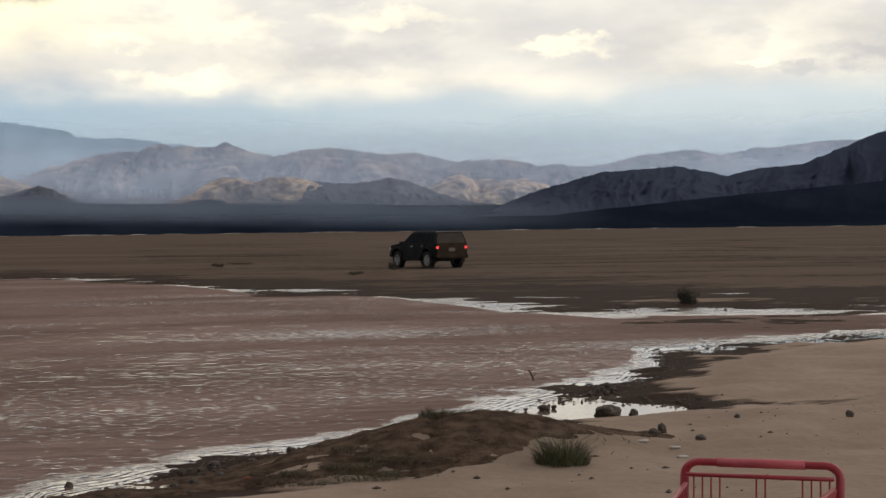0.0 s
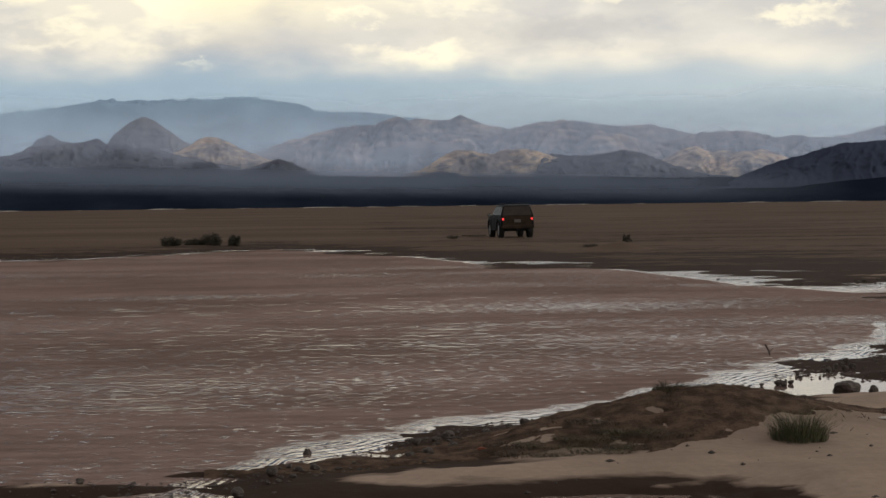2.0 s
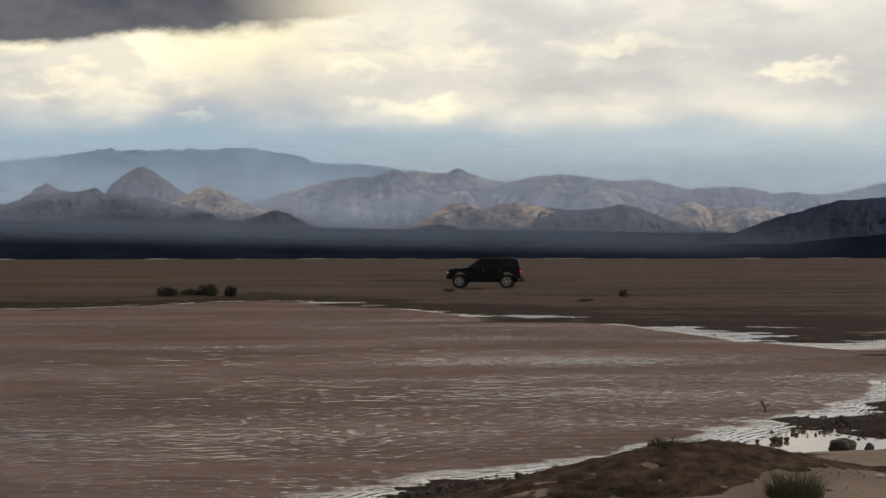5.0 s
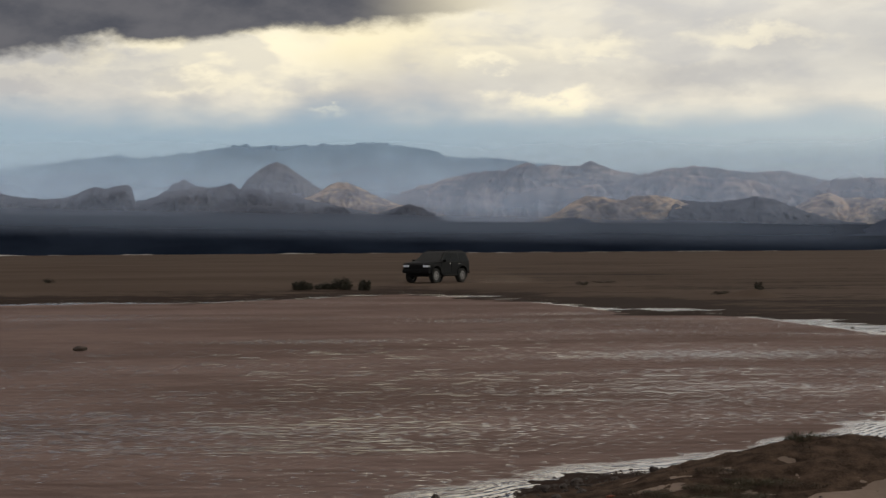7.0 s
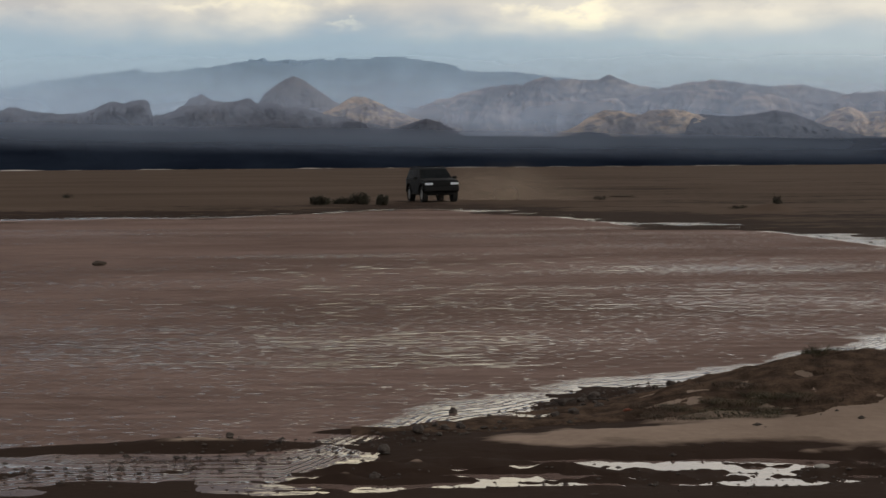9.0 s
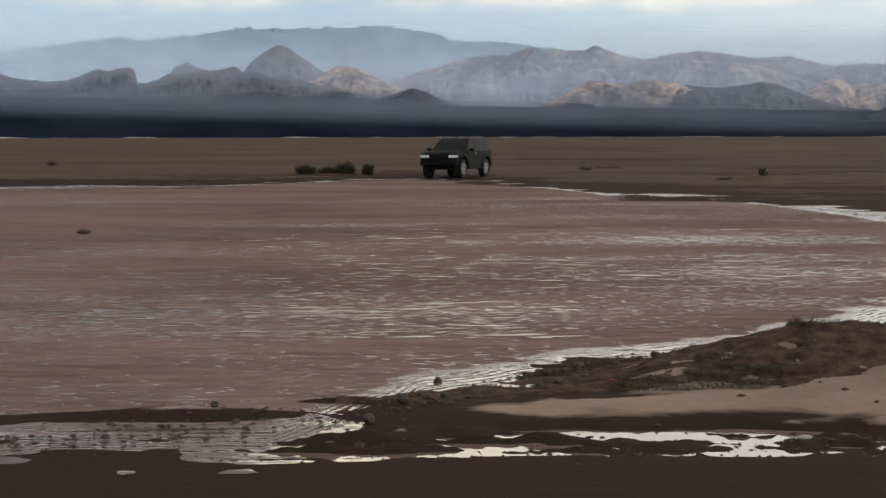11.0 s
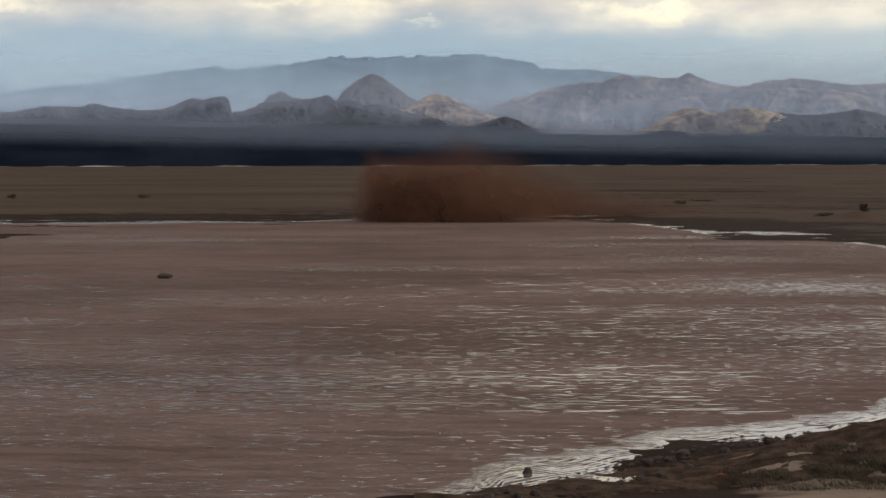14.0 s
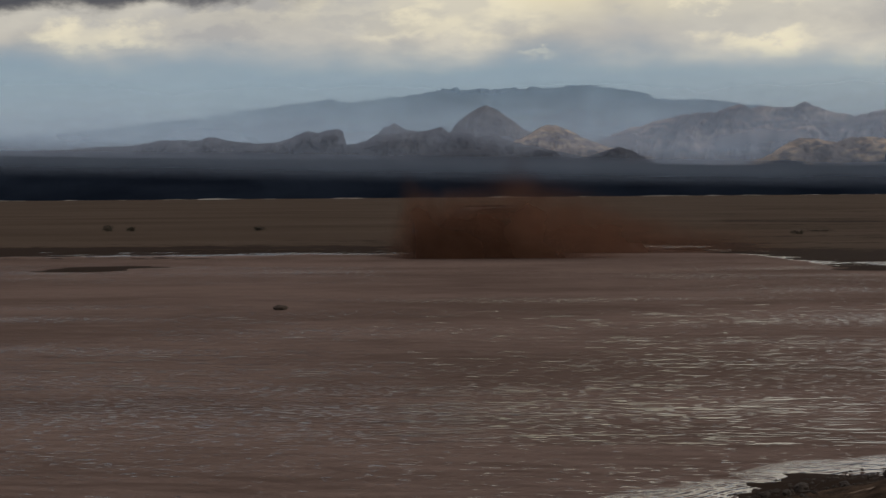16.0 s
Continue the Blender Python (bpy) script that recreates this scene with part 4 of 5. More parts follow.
    for side in (-1, 1):
        for y in AXLES:
            wheel = part("wheel", lathe([(0.0, -0.06), (0.20, -0.06), (0.22, 0.02), (0.0, 0.03)], 20), M_TRIM, root)
            for nm, me_ in (("tyre", tyre_me), ("rim", rim_me)):
                p = new(nm, me_)
                p.parent = wheel
            wheels.append((wheel, side, y))
    # short overhangs and a low roof
    moving = {o for w, _, _ in wheels for o in (w, *w.children)}
    for ob in root.children_recursive:
        if ob not in moving:
            for v in ob.data.vertices:
                if abs(v.co.y) > 1.75:
                    v.co.y = math.copysign(1.75 + (abs(v.co.y) - 1.75) * 0.62, v.co.y)
                if v.co.z > 1.0:
                    v.co.z = 1.0 + (v.co.z - 1.0) * 0.88
    wheels[0][0].children[1]["label"] = "bright six-spoke alloy rim"
    return root, wheels


car, car_wheels = build_car()

# ---- red shopping trolley in the foreground ----
M_RED = material("red_enamel", (0.36, 0.030, 0.045), (0.24, 0.020, 0.032), 0.45, 0.0, 6.0, 50)
M_GRIP = material("faded_red_plastic", (0.50, 0.10, 0.12), (0.40, 0.07, 0.09), 0.6, 0.0, 8.0, 60)


def build_cart(m):
    root = new("shopping_cart")
    tagged(root, "red enamelled wire shopping cart with faded handle grip", "shopping cart")
    root.matrix_world = m
    def bar(name, path, r, mat=M_RED, parent=root, label="", n=8):
        return part(name, tube(bmesh.new(), path, r, n), mat, parent, label, True)
    # handle with bent ends
    w = 0.265
    bend = [(w, 0.02 + 0.0, 0.70), (w, 0.0, 0.88)] + [(w - 0.05 + 0.05 * math.cos(a), -0.01, 0.93 + 0.05 * math.sin(a)) for a in np.linspace(0, math.pi / 2, 6)]
    handle = bar("handle", bend + [(-x, y, z) for x, y, z in bend[::-1]], 0.016)
    bar("grip", [(-0.15, -0.01, 0.98), (0.15, -0.01, 0.98)], 0.0185, M_GRIP, handle, "pale red plastic grip", 12)
    # hinged back gate
    gate = bar("back_gate", [(-0.25, 0.03, 0.935), (0.25, 0.03, 0.935)], 0.009)
    for x in (-0.235, -0.205, -0.175, -0.145, -0.02, 0.01, 0.135, 0.165, 0.195, 0.225):
        bar("wire", [(x, 0.03, 0.935), (x, 0.05, 0.50)], 0.0035, M_RED, gate, "", 6)
    # basket: rim, sides, floor and nose
    top = lambda v, s: Vector((s * (0.25 - 0.06 * v), 0.05 + 0.80 * v, 0.90 - 0.05 * v))
    bot = lambda v, s: Vector((s * (0.20 - 0.05 * v), 0.08 + 0.62 * v, 0.46 + 0.05 * v))
    basket = bar("basket_rim", [top(0, -1), top(1, -1), top(1, 1), top(0, 1)], 0.008)
    for s in (-1, 1):
        for k in range(22):
            v = k / 21
            bar("wire", [top(v, s), bot(v, s)], 0.003, M_RED, basket, "", 5)
        for u in (0.25, 0.5, 0.75, 1.0):
            bar("wire", [top(0, s).lerp(bot(0, s), u), top(1, s).lerp(bot(1, s), u)], 0.0035, M_RED, basket, "", 5)
        side = bmesh.new()
        pts = [top(0, s), top(0.22, s), top(0.22, s).lerp(bot(0.22, s), 0.85), top(0, s).lerp(bot(0, s), 0.85)]
        off = Vector((s * 0.006, 0, 0))
        a = [side.verts.new(p + off) for p in pts]
        b = [side.verts.new(p + off * 2.0) for p in pts]
        side.faces.new(a), side.faces.new(b[::-1])
        for i in range(4):
            side.faces.new((a[(i + 1) % 4], a[i], b[i], b[(i + 1) % 4]))
        bmesh.ops.recalc_face_normals(side, faces=side.faces)
        part("side_panel", side, M_RED, root, "solid red side panel")
        bar("frame_tube", [(s * 0.265, 0.02, 0.72), (s * 0.24, 0.10, 0.42), (s * 0.24, 0.02, 0.16)], 0.013)
        bar("base_tube", [(s * 0.24, -0.02, 0.15), (s * 0.20, 0.75, 0.15)], 0.013)
        for y, x in ((0.0, 0.24), (0.74, 0.20)):
            fork = part("castor_fork", rounded_box(s * x, y, 0.115, 0.035, 0.05, 0.07, 0.006), M_CHROME, root)
            wheel = lathe([(0.0, -0.014), (0.055, -0.014), (0.062, -0.008), (0.062, 0.008), (0.055, 0.014), (0.0, 0.014)], 18)
            bmesh.ops.translate(wheel, verts=wheel.verts, vec=(s * x, y, 0.062))
            part("castor_wheel", wheel, M_RUBBER, fork)
    for k in range(9):
        x = -0.14 + 0.28 * k / 8
        bar("wire", [top(1, x / 0.19), bot(1, x / 0.15), bot(0, x / 0.2 * 1.2)], 0.003, M_RED, basket, "", 5)
    for v in (0.0, 0.33, 0.66, 1.0):
        bar("wire", [bot(v, -1), bot(v, 1)], 0.0035, M_RED, basket, "", 5)
    return root


cart_x, cart_y = 2.25, 5.70
build_cart(pose(cart_x, cart_y, float(ground_height(cart_x, cart_y)) - 0.01, 0, 0, 148) @ Matrix.Diagonal((1, 1, 0.875, 1)))

# ---- plants ----
RNG = np.random.RandomState(3)


def blades(n, height, radius, lean=0.5, width=0.006, squash=1.0):
    """Tapered grass blades from one clump, each of two bent segments."""
    ang, rad = RNG.rand(n) * 6.283, radius * np.sqrt(RNG.rand(n))
    bx, by = np.cos(ang) * rad, np.sin(ang) * rad * squash
    out = ang + RNG.randn(n) * 0.9
    h = height * (0.25 + 0.75 * RNG.rand(n) ** 1.4) * (1 - 0.7 * (rad / radius) ** 2)
    ln = lean * h * (0.2 + RNG.rand(n))
    face = RNG.rand(n) * 6.283
    w = width * (0.6 + 0.8 * RNG.rand(n))
    v = np.zeros((n, 5, 3))
    for k, (u, ww) in enumerate(((0, 1), (0, -1), (0.55, 0.8), (0.55, -0.8), (1, 0))):
        v[:, k, 0] = bx + np.cos(out) * ln * u ** 1.8 + np.cos(face) * w * ww
        v[:, k, 1] = by + np.sin(out) * ln * u ** 1.8 + np.sin(face) * w * ww
        v[:, k, 2] = h * u * (1 - 0.15 * u * lean) - (0.02 if u == 0 else 0)
    base = np.arange(n)[:, None] * 5
    f = np.concatenate([base + np.array([0, 1, 3]), base + np.array([0, 3, 2]), base + np.array([2, 3, 4])])
    return v.reshape(-1, 3), f


def leaf_cloud(n, rx, ry, rz, leaf, lobes=13):
    """Small leaves in several uneven lobes, with gaps between them."""
    c = np.stack([(RNG.rand(lobes) - 0.5) * 1.3 * rx, (RNG.rand(lobes) - 0.5) * 1.3 * ry, (0.12 + 0.5 * RNG.rand(lobes)) * rz], -1)
    s = 0.25 + 0.35 * RNG.rand(lobes)
    which = RNG.randint(0, lobes, n)
    d = RNG.randn(n, 3)
    d /= np.linalg.norm(d, axis=1)[:, None]
    r = RNG.rand(n)[:, None] ** 0.6
    p = c[which] + d * r * s[which][:, None] * np.array([rx, ry, rz])
    p[:, 2] = np.abs(p[:, 2])
    a, b = RNG.randn(n, 3), RNG.randn(n, 3)
    a /= np.linalg.norm(a, axis=1)[:, None]
    b /= np.linalg.norm(b, axis=1)[:, None]
    q = leaf * (0.5 + RNG.rand(n))[:, None]
    v = np.stack([p - a * q, p + b * q * 0.6, p + a * q], 1)
    return v.reshape(-1, 3), np.arange(n * 3).reshape(-1, 3)


def place_z(x, y):
    return float(ground_height(x, y))


def grass_tuft(x, y, n, height, radius, mat, label, lean=0.5, width=0.0020, squash=1.0, name="grass_tuft"):
    root = new(name)
    root.location = (x, y, place_z(x, y))
    tagged(root, label, "grass")
    v, f = blades(int(n * 3), height, radius, lean, width, squash)
    ob = from_arrays("blade_mass", v, f, mat)
    ob.parent = root
    ob["kind"] = "stuff"
    crown = bmesh.new()
    bmesh.ops.create_icosphere(crown, subdivisions=2, radius=1)
    for vert in crown.verts:
        k = 0.8 + 0.4 * noise.noise(vert.co * 2 + Vector((x, y, 0)))
        vert.co = Vector((vert.co.x * radius * 0.3 * k, vert.co.y * radius * 0.3 * squash * k, vert.co.z * height * 0.06 * k))
    part("root_clump", crown, M_STRAW, root)
    return root


def shrub(x, y, rx, ry, rz, n, leaf, label, mat=None):
    root = new("shrub")
    root.location = (x, y, place_z(x, y) - 0.02)
    tagged(root, label, "shrub")
    v, f = leaf_cloud(n, rx, ry, rz, leaf)
    crown = from_arrays("crown", v, f, mat or M_BRUSH)
    crown.parent = root
    stems = bmesh.new()
    for k in range(9):
        a = 6.283 * k / 9 + RNG.rand()
        end = Vector((math.cos(a) * rx * 0.7, math.sin(a) * ry * 0.7, rz * (0.5 + 0.4 * RNG.rand())))
        tube(stems, [(0, 0, -0.03), end * 0.5 + Vector((0, 0, rz * 0.1)), end], 0.012, 5)
    part("stems", stems, M_TWIG, root)
    return root


grass_tuft(2.64, 13.3, 240, 0.13, 0.15, M_GRASS, "dark green grass tuft crowning the dirt mound", 0.7)
grass_tuft(3.28, 12.05, 560, 0.36, 0.19, M_GREEN, "bushy green grass tuft on the bank", 1.0, 0.0014)
for dx, dy, n, hgt in ((1.46, 12.15, 300, 0.05), (1.70, 12.0, 380, 0.065), (1.95, 12.1, 420, 0.075), (2.20, 12.15, 380, 0.065), (1.60, 12.4, 340, 0.06), (1.90, 12.45, 400, 0.07), (2.18, 12.5, 380, 0.065), (2.38, 12.4, 300, 0.05),
                       (1.40, 12.5, 220, 0.045), (2.02, 12.75, 300, 0.05)):
    tagged(grass_tuft(dx, dy, n, hgt, 0.28, M_STRAW if n < 310 else M_GRASS, "low trampled grass patch on the bank", 4.0, 0.0014, 0.8), group="low grass on the bank")
shrub(13.5, 38.4, 0.34, 0.30, 0.42, 1500, 0.035, "round dark green desert shrub on bare dirt")
for dx, dy, rx, rz in ((-6.7, 81.0, 0.62, 0.46), (-5.75, 81.6, 0.5, 0.36), (-5.0, 81.5, 0.55, 0.55), (-3.85, 80.5, 0.36, 0.58)):
    tagged(shrub(dx, dy, rx, 0.5, rz, 2200, 0.05, "low dark brush by the far waterline"), group="brush by the far bank")
shrub(11.2, 64.6, 0.20, 0.20, 0.36, 500, 0.035, "dark brush on a dirt hummock")
shrub(9.9, 65.0, 0.40, 0.25, 0.16, 350, 0.03, "low scrub beside the hummock")
shrub(6.5, 87.4, 0.35, 0.3, 0.28, 300, 0.04, "small dark scrub on the lakebed")
shrub(8.1, 94.0, 0.9, 0.3, 0.12, 300, 0.04, "flat scrub patch on the lakebed")
shrub(-23.3, 103.0, 0.45, 0.3, 0.30, 300, 0.05, "small scrub far out on the lakebed")
shrub(-31.8, 101.0, 0.40, 0.3, 0.42, 300, 0.05, "small scrub far out on the lakebed")
shrub(-30.5, 101.5, 0.35, 0.3, 0.30, 300, 0.05, "small scrub far out on the lakebed")

def mound_cover(count, seed):
    """Flattened dry stalks that cover the mound."""
    rng = np.random.RandomState(seed)
    x, y = 2.65 + 0.7 * rng.randn(count), 13.15 + 0.3 * rng.randn(count)
    keep = fbm(x * 2.2, y * 2.2, 3, 61) > -0.12
    x, y = x[keep], y[keep]
    n = len(x)
    z = ground_height(x, y)
    a, ln = rng.rand(n) * 6.283, 0.03 + 0.07 * rng.rand(n)
    up, w = 0.010 + 0.035 * rng.rand(n) ** 2, 0.0045
    root = np.stack([x, y, z - 0.005], -1)
    side = np.stack([-np.sin(a), np.cos(a), 0 * a], -1) * w
    tip = root + np.stack([np.cos(a) * ln, np.sin(a) * ln, up + 0.005], -1)
    v = np.stack([root - side, root + side, tip], 1).reshape(-1, 3)
    tagged(from_arrays("dry_stalks", v, np.arange(n * 3).reshape(-1, 3), M_STRAW), "flattened brown stalks covering the dirt mound", "grass", kind="stuff")


mound_cover(2500, 62)

# ---- stones, clods and litter ----
def clod(name, x, y, sx, sy, sz, label, mat=None, sink=0.25, category="stone", seed=1.0, on_water=False):
    bm = bmesh.new()
    bmesh.ops.create_icosphere(bm, subdivisions=3, radius=1)
    for v in bm.verts:
        p = v.co.copy()
        k = 1 + 0.35 * noise.noise(p * 1.3 + Vector((seed, x, y))) + 0.16 * noise.noise(p * 3.7 + Vector((y, seed, x)))
        v.co = Vector((p.x * sx * k, p.y * sy * k, p.z * sz * k))
    ob = part(name, bm, mat or M_CLOD)
    z = 0.0 if on_water else place_z(x, y)
    ob.location = (x, y, z + sz * (1 - 2 * sink))
    return tagged(ob, label, category)


LOG = clod("driftwood", -6.85, 32.8, 0.125, 0.08, 0.05, "dark waterlogged stump standing out of the water", M_TWIG, 0.1, "driftwood", 4.0, True)
for i, (x, y, s, h) in enumerate(((4.72, 15.75, 0.17, 0.10), (4.85, 15.35, 0.055, 0.055), (5.05, 16.05, 0.04, 0.03), (4.42, 13.45, 0.07, 0.05), (4.58, 13.75, 0.055, 0.065),
                                  (4.75, 13.3, 0.06, 0.035), (6.55, 14.5, 0.05, 0.05), (5.55, 14.6, 0.035, 0.03), (3.45, 16.0, 0.06, 0.04), (-0.12, 12.9, 0.045, 0.055),
                                  (0.95, 13.45, 0.07, 0.05), (1.25, 13.6, 0.05, 0.04), (-1.55, 11.4, 0.035, 0.03), (-0.55, 10.2, 0.045, 0.035), (-2.15, 11.0, 0.03, 0.03))):
    tagged(clod("mud_clod", x, y, s * 0.72, s * 0.6, h * 0.75, "dark wet mud clod on the bank", None, 0.2, "clod", i * 1.7), group="clods on the bank")
first = clod("mud_clod", 1.6, 13.85, 0.030, 0.026, 0.022, "small dark mud clod at the waterline", None, 0.2, "clod", 9.1)
tagged(first, group="small clods at the waterline")
rng = np.random.RandomState(17)
for k in range(70):
    x = -0.6 + 6.5 * rng.rand()
    y = float(np.interp(x, NEAR_X, NEAR_Y)) - 0.1 - 0.55 * rng.rand() ** 1.5
    z = place_z(x, y)
    if z < 0.10:
        sc = 0.5 + 0.9 * rng.rand() ** 2
        copy_thing(first, pose(x, y, max(z, 0) + 0.020 * sc, 40 * rng.randn(), 0, 360 * rng.rand()) @ Matrix.Diagonal((sc, sc, sc, 1)))
clod("orange_scrap", 1.12, 12.5, 0.035, 0.02, 0.014, "small faded orange scrap on the mud", material("orange_plastic", (0.30, 0.085, 0.04), (0.2, 0.06, 0.035), 0.7), 0.1, "litter", 8.0)
M_PAPER = material("pale_litter", (0.55, 0.52, 0.48), (0.4, 0.37, 0.34), 0.8)
for i, (x, y) in enumerate(((3.05, 14.2), (4.15, 12.9), (4.35, 12.75), (4.3, 12.45), (-1.75, 9.35), (2.05, 10.3))):
    tagged(clod("scrap", x, y, 0.045, 0.02, 0.012, "crumpled pale scrap on the dirt", M_PAPER, 0.1, "litter", i + 3.3), group="pale scraps")
stick = bmesh.new()
tube(stick, [(0, 0, -0.05), (-0.03, 0, 0.06), (-0.07, 0, 0.13)], 0.010, 6)
tube(stick, [(-0.02, 0, 0.04), (0.03, 0.01, 0.09)], 0.006, 5)
st = part("stick", stick, M_TWIG)
st.location = (5.2, 20.3, 0)
tagged(st, "thin dark twig standing out of the water", "stick")


def pebbles(name, label, count, xr, along, spread, size, seed, top=0.05, lift=0.0):
    """Loose lumps along a bank, in one mesh."""
    rng = np.random.RandomState(seed)
    x = xr[0] + (xr[1] - xr[0]) * rng.rand(count)
    y = along(x) + spread * rng.randn(count)
    z = ground_height(x, y)
    keep = (z > -0.03) & (z < top)
    x, y, z = x[keep], y[keep], np.maximum(z[keep], -0.005)
    n = len(x)
    s = size * (0.4 + 1.6 * rng.rand(n) ** 3)
    octa = np.array([(1, 0, 0), (0, 1, 0), (-1, 0, 0), (0, -1, 0), (0, 0, 0.75), (0, 0, -0.4)], float)
    v = octa[None] * s[:, None, None] * (0.7 + 0.6 * rng.rand(n, 6, 1))
    v[:, :, 0] *= 1 + rng.rand(n)[:, None]
    v = v + np.stack([x, y, z + s * 0.3 + lift], -1)[:, None, :]
    tri = np.array([(0, 1, 4), (1, 2, 4), (2, 3, 4), (3, 0, 4), (1, 0, 5), (2, 1, 5), (3, 2, 5), (0, 3, 5)])
    f = (np.arange(n)[:, None, None] * 6 + tri[None]).reshape(-1, 3)
    tagged(from_arrays(name, v.reshape(-1, 3), f, M_CLOD), label, "gravel", kind="stuff")


near_line = lambda x: np.interp(x, NEAR_X, NEAR_Y)
far_line = lambda x: np.interp(x, FAR_X, FAR_Y)
pebbles("bank_gravel", "scattered dark mud lumps along the near waterline", 3200, (-3, 13), lambda x: np.where(x < -0.2, 12.0 + 0.6 * (x + 0.2), near_line(x)) - 0.28, 0.30, 0.0100, 51, 0.09, 0.010)
pebbles("rut_gravel", "dark mud lumps beside the wet rut", 650, (-1.6, 3.5), lambda x: 10.10 + 0 * x, 0.20, 0.007, 52)
pebbles("lagoon_gravel", "dark mud lumps in the shallow pool", 800, (4, 8), lambda x: 15.6 + (x - 4) * 0.75, 0.55, 0.011, 53)
pebbles("far_gravel", "dark lumps along the far waterline", 500, (-18, 20), lambda x: far_line(x) + 0.6, 1.2, 0.022, 54)
pebbles("dirt_crumbs", "small dark crumbs on the dry dirt", 160, (1, 9), lambda x: 9 + 0.8 * x, 1.6, 0.011, 55, 1.0)

# ---- wavelets that drift with the current ----
def wavelets(count, w, d, seed):
    rng = np.random.RandomState(seed)
    n, k = count, 7
    x, y = (rng.rand(n) - 0.5) * w, (rng.rand(n) - 0.5) * d
    ln, wd, h = 0.06 + 0.28 * rng.rand(n) ** 2, 0.008 + 0.018 * rng.rand(n), 0.0012 + 0.0008 * rng.rand(n)
    turn = rng.randn(n) * 0.15
    u = np.linspace(-1, 1, k)
    v = np.zeros((n, k, 3, 3))
    prof = np.sqrt(1 - u ** 2 * 0.98)
    for j, (s, hh) in enumerate(((-1, 0), (0.25, 1), (1, 0))):
        lx = u[None] * ln[:, None]
        ly = s * wd[:, None] * prof[None] + 0.12 * ln[:, None] * u[None] ** 2
        v[:, :, j, 0] = x[:, None] + lx * np.cos(turn)[:, None] - ly * np.sin(turn)[:, None]
        v[:, :, j, 1] = y[:, None] + lx * np.sin(turn)[:, None] + ly * np.cos(turn)[:, None]
        v[:, :, j, 2] = hh * h[:, None] * prof[None] - (0.0005 if hh == 0 else 0)
    i = (np.arange(n)[:, None, None] * k * 3 + np.arange(k - 1)[None, :, None] * 3 + np.arange(2)[None, None, :])
    f = np.stack([i, i + 3, i + 4, i + 1], -1).reshape(-1, 4)
    return v.reshape(-1, 3), f


RIPPLES = []
for i, (x, y, w, d, n) in enumerate(((-6, 22, 9, 5, 160), (1, 24, 8, 6, 200), (-5, 29, 10, 5, 90), (2, 32, 9, 5, 110), (-2, 17.5, 5, 3.5, 200))):
    v, f = wavelets(n, w, d, 70 + i)
    ob = from_arrays("wavelets", v, f, M_RIPPLE, True)
    tagged(ob, "drifting brown wavelets on the flood water", "ripples", "drifting wavelets", "stuff")
    ob.location = (x, y, 0.002)
    RIPPLES.append((ob, x, y))

# ---- mud spray and dust, in rigid clouds of drops ----
M_SPRAY = material("muddy_spray", (0.21, 0.105, 0.068), (0.13, 0.064, 0.042), 0.7, scale=2.0, spec=0.3)
M_DUSTCLOUD = material("airborne_dust", (0.55, 0.44, 0.35), (0.48, 0.38, 0.30), 1.0, scale=2.0, spec=0.0)


def drops(p, size, stretch, seed, out=None):
    """Stretched four-sided drops at the points p, drawn out along out."""
    rng = np.random.RandomState(seed)
    n = len(p)
    a = rng.randn(n, 3) * 0.5 + (out if out is not None else 0)
    a /= np.linalg.norm(a, axis=1)[:, None]
    b = np.cross(a, rng.randn(n, 3))
    b /= np.linalg.norm(b, axis=1)[:, None]
    c = np.cross(a, b)
    s = size * (0.5 + rng.rand(n))[:, None]
    v = np.stack([p + a * s * stretch, p - a * s * stretch * 0.6 + b * s, p - a * s * stretch * 0.6 - b * s * 0.5 + c * s * 0.87, p - a * s * stretch * 0.6 - b * s * 0.5 - c * s * 0.87], 1)
    tri = np.array([(0, 1, 2), (0, 2, 3), (0, 3, 1), (1, 3, 2)])
    return v.reshape(-1, 3), (np.arange(n)[:, None, None] * 4 + tri[None]).reshape(-1, 3)


def spray(name, label, count, length, width, height, size, seed, mat, rise=1.0, thin=1.0, back=0.0, stretch=2.5):
    """A bank of flung drops along x, highest at x = 0 and thinning out towards +x."""
    rng = np.random.RandomState(seed)
    u = rng.beta(1.7, 2.5, count)
    x = u * length
    lump = 0.75 + (0.5 if mat is M_SPRAY else 0.15) * fbm(x * 1.3 + seed, x * 0 + seed, 3, seed)
    top = height * np.sqrt(np.clip(u * 4.5, 0.02, 1)) * (1 - 0.62 * u ** thin) * np.clip(lump, 0.3, 1.3)
    q = rng.rand(count) ** (1.5 / rise)
    z = top * q * (1 + 0.10 * rng.randn(count))
    y = width * rng.randn(count) * 0.5 * (0.5 + q)
    x = x - 0.7 * q * height * 0.3 + 0.28 * rng.randn(count)
    p = np.stack([x - back, y, np.abs(z) - 0.03], -1)
    out = np.stack([-0.5 + u * 1.6, 0 * u, 0.9 - q], -1) * 1.2
    v, f = drops(p, size, stretch, seed + 1, out)
    ob = from_arrays(name, v, f, mat)
    return tagged(ob, label, "splash" if mat is M_SPRAY else "dust", kind="stuff")


M_HAZE = haze_material("muddy_spray_haze", (0.205, 0.102, 0.067), (0.9, 0.9, 1.1), 0.8)
M_DUSTHAZE = haze_material("airborne_dust_haze", (0.56, 0.45, 0.36), (0.5, 0.5, 0.6), 0.6)


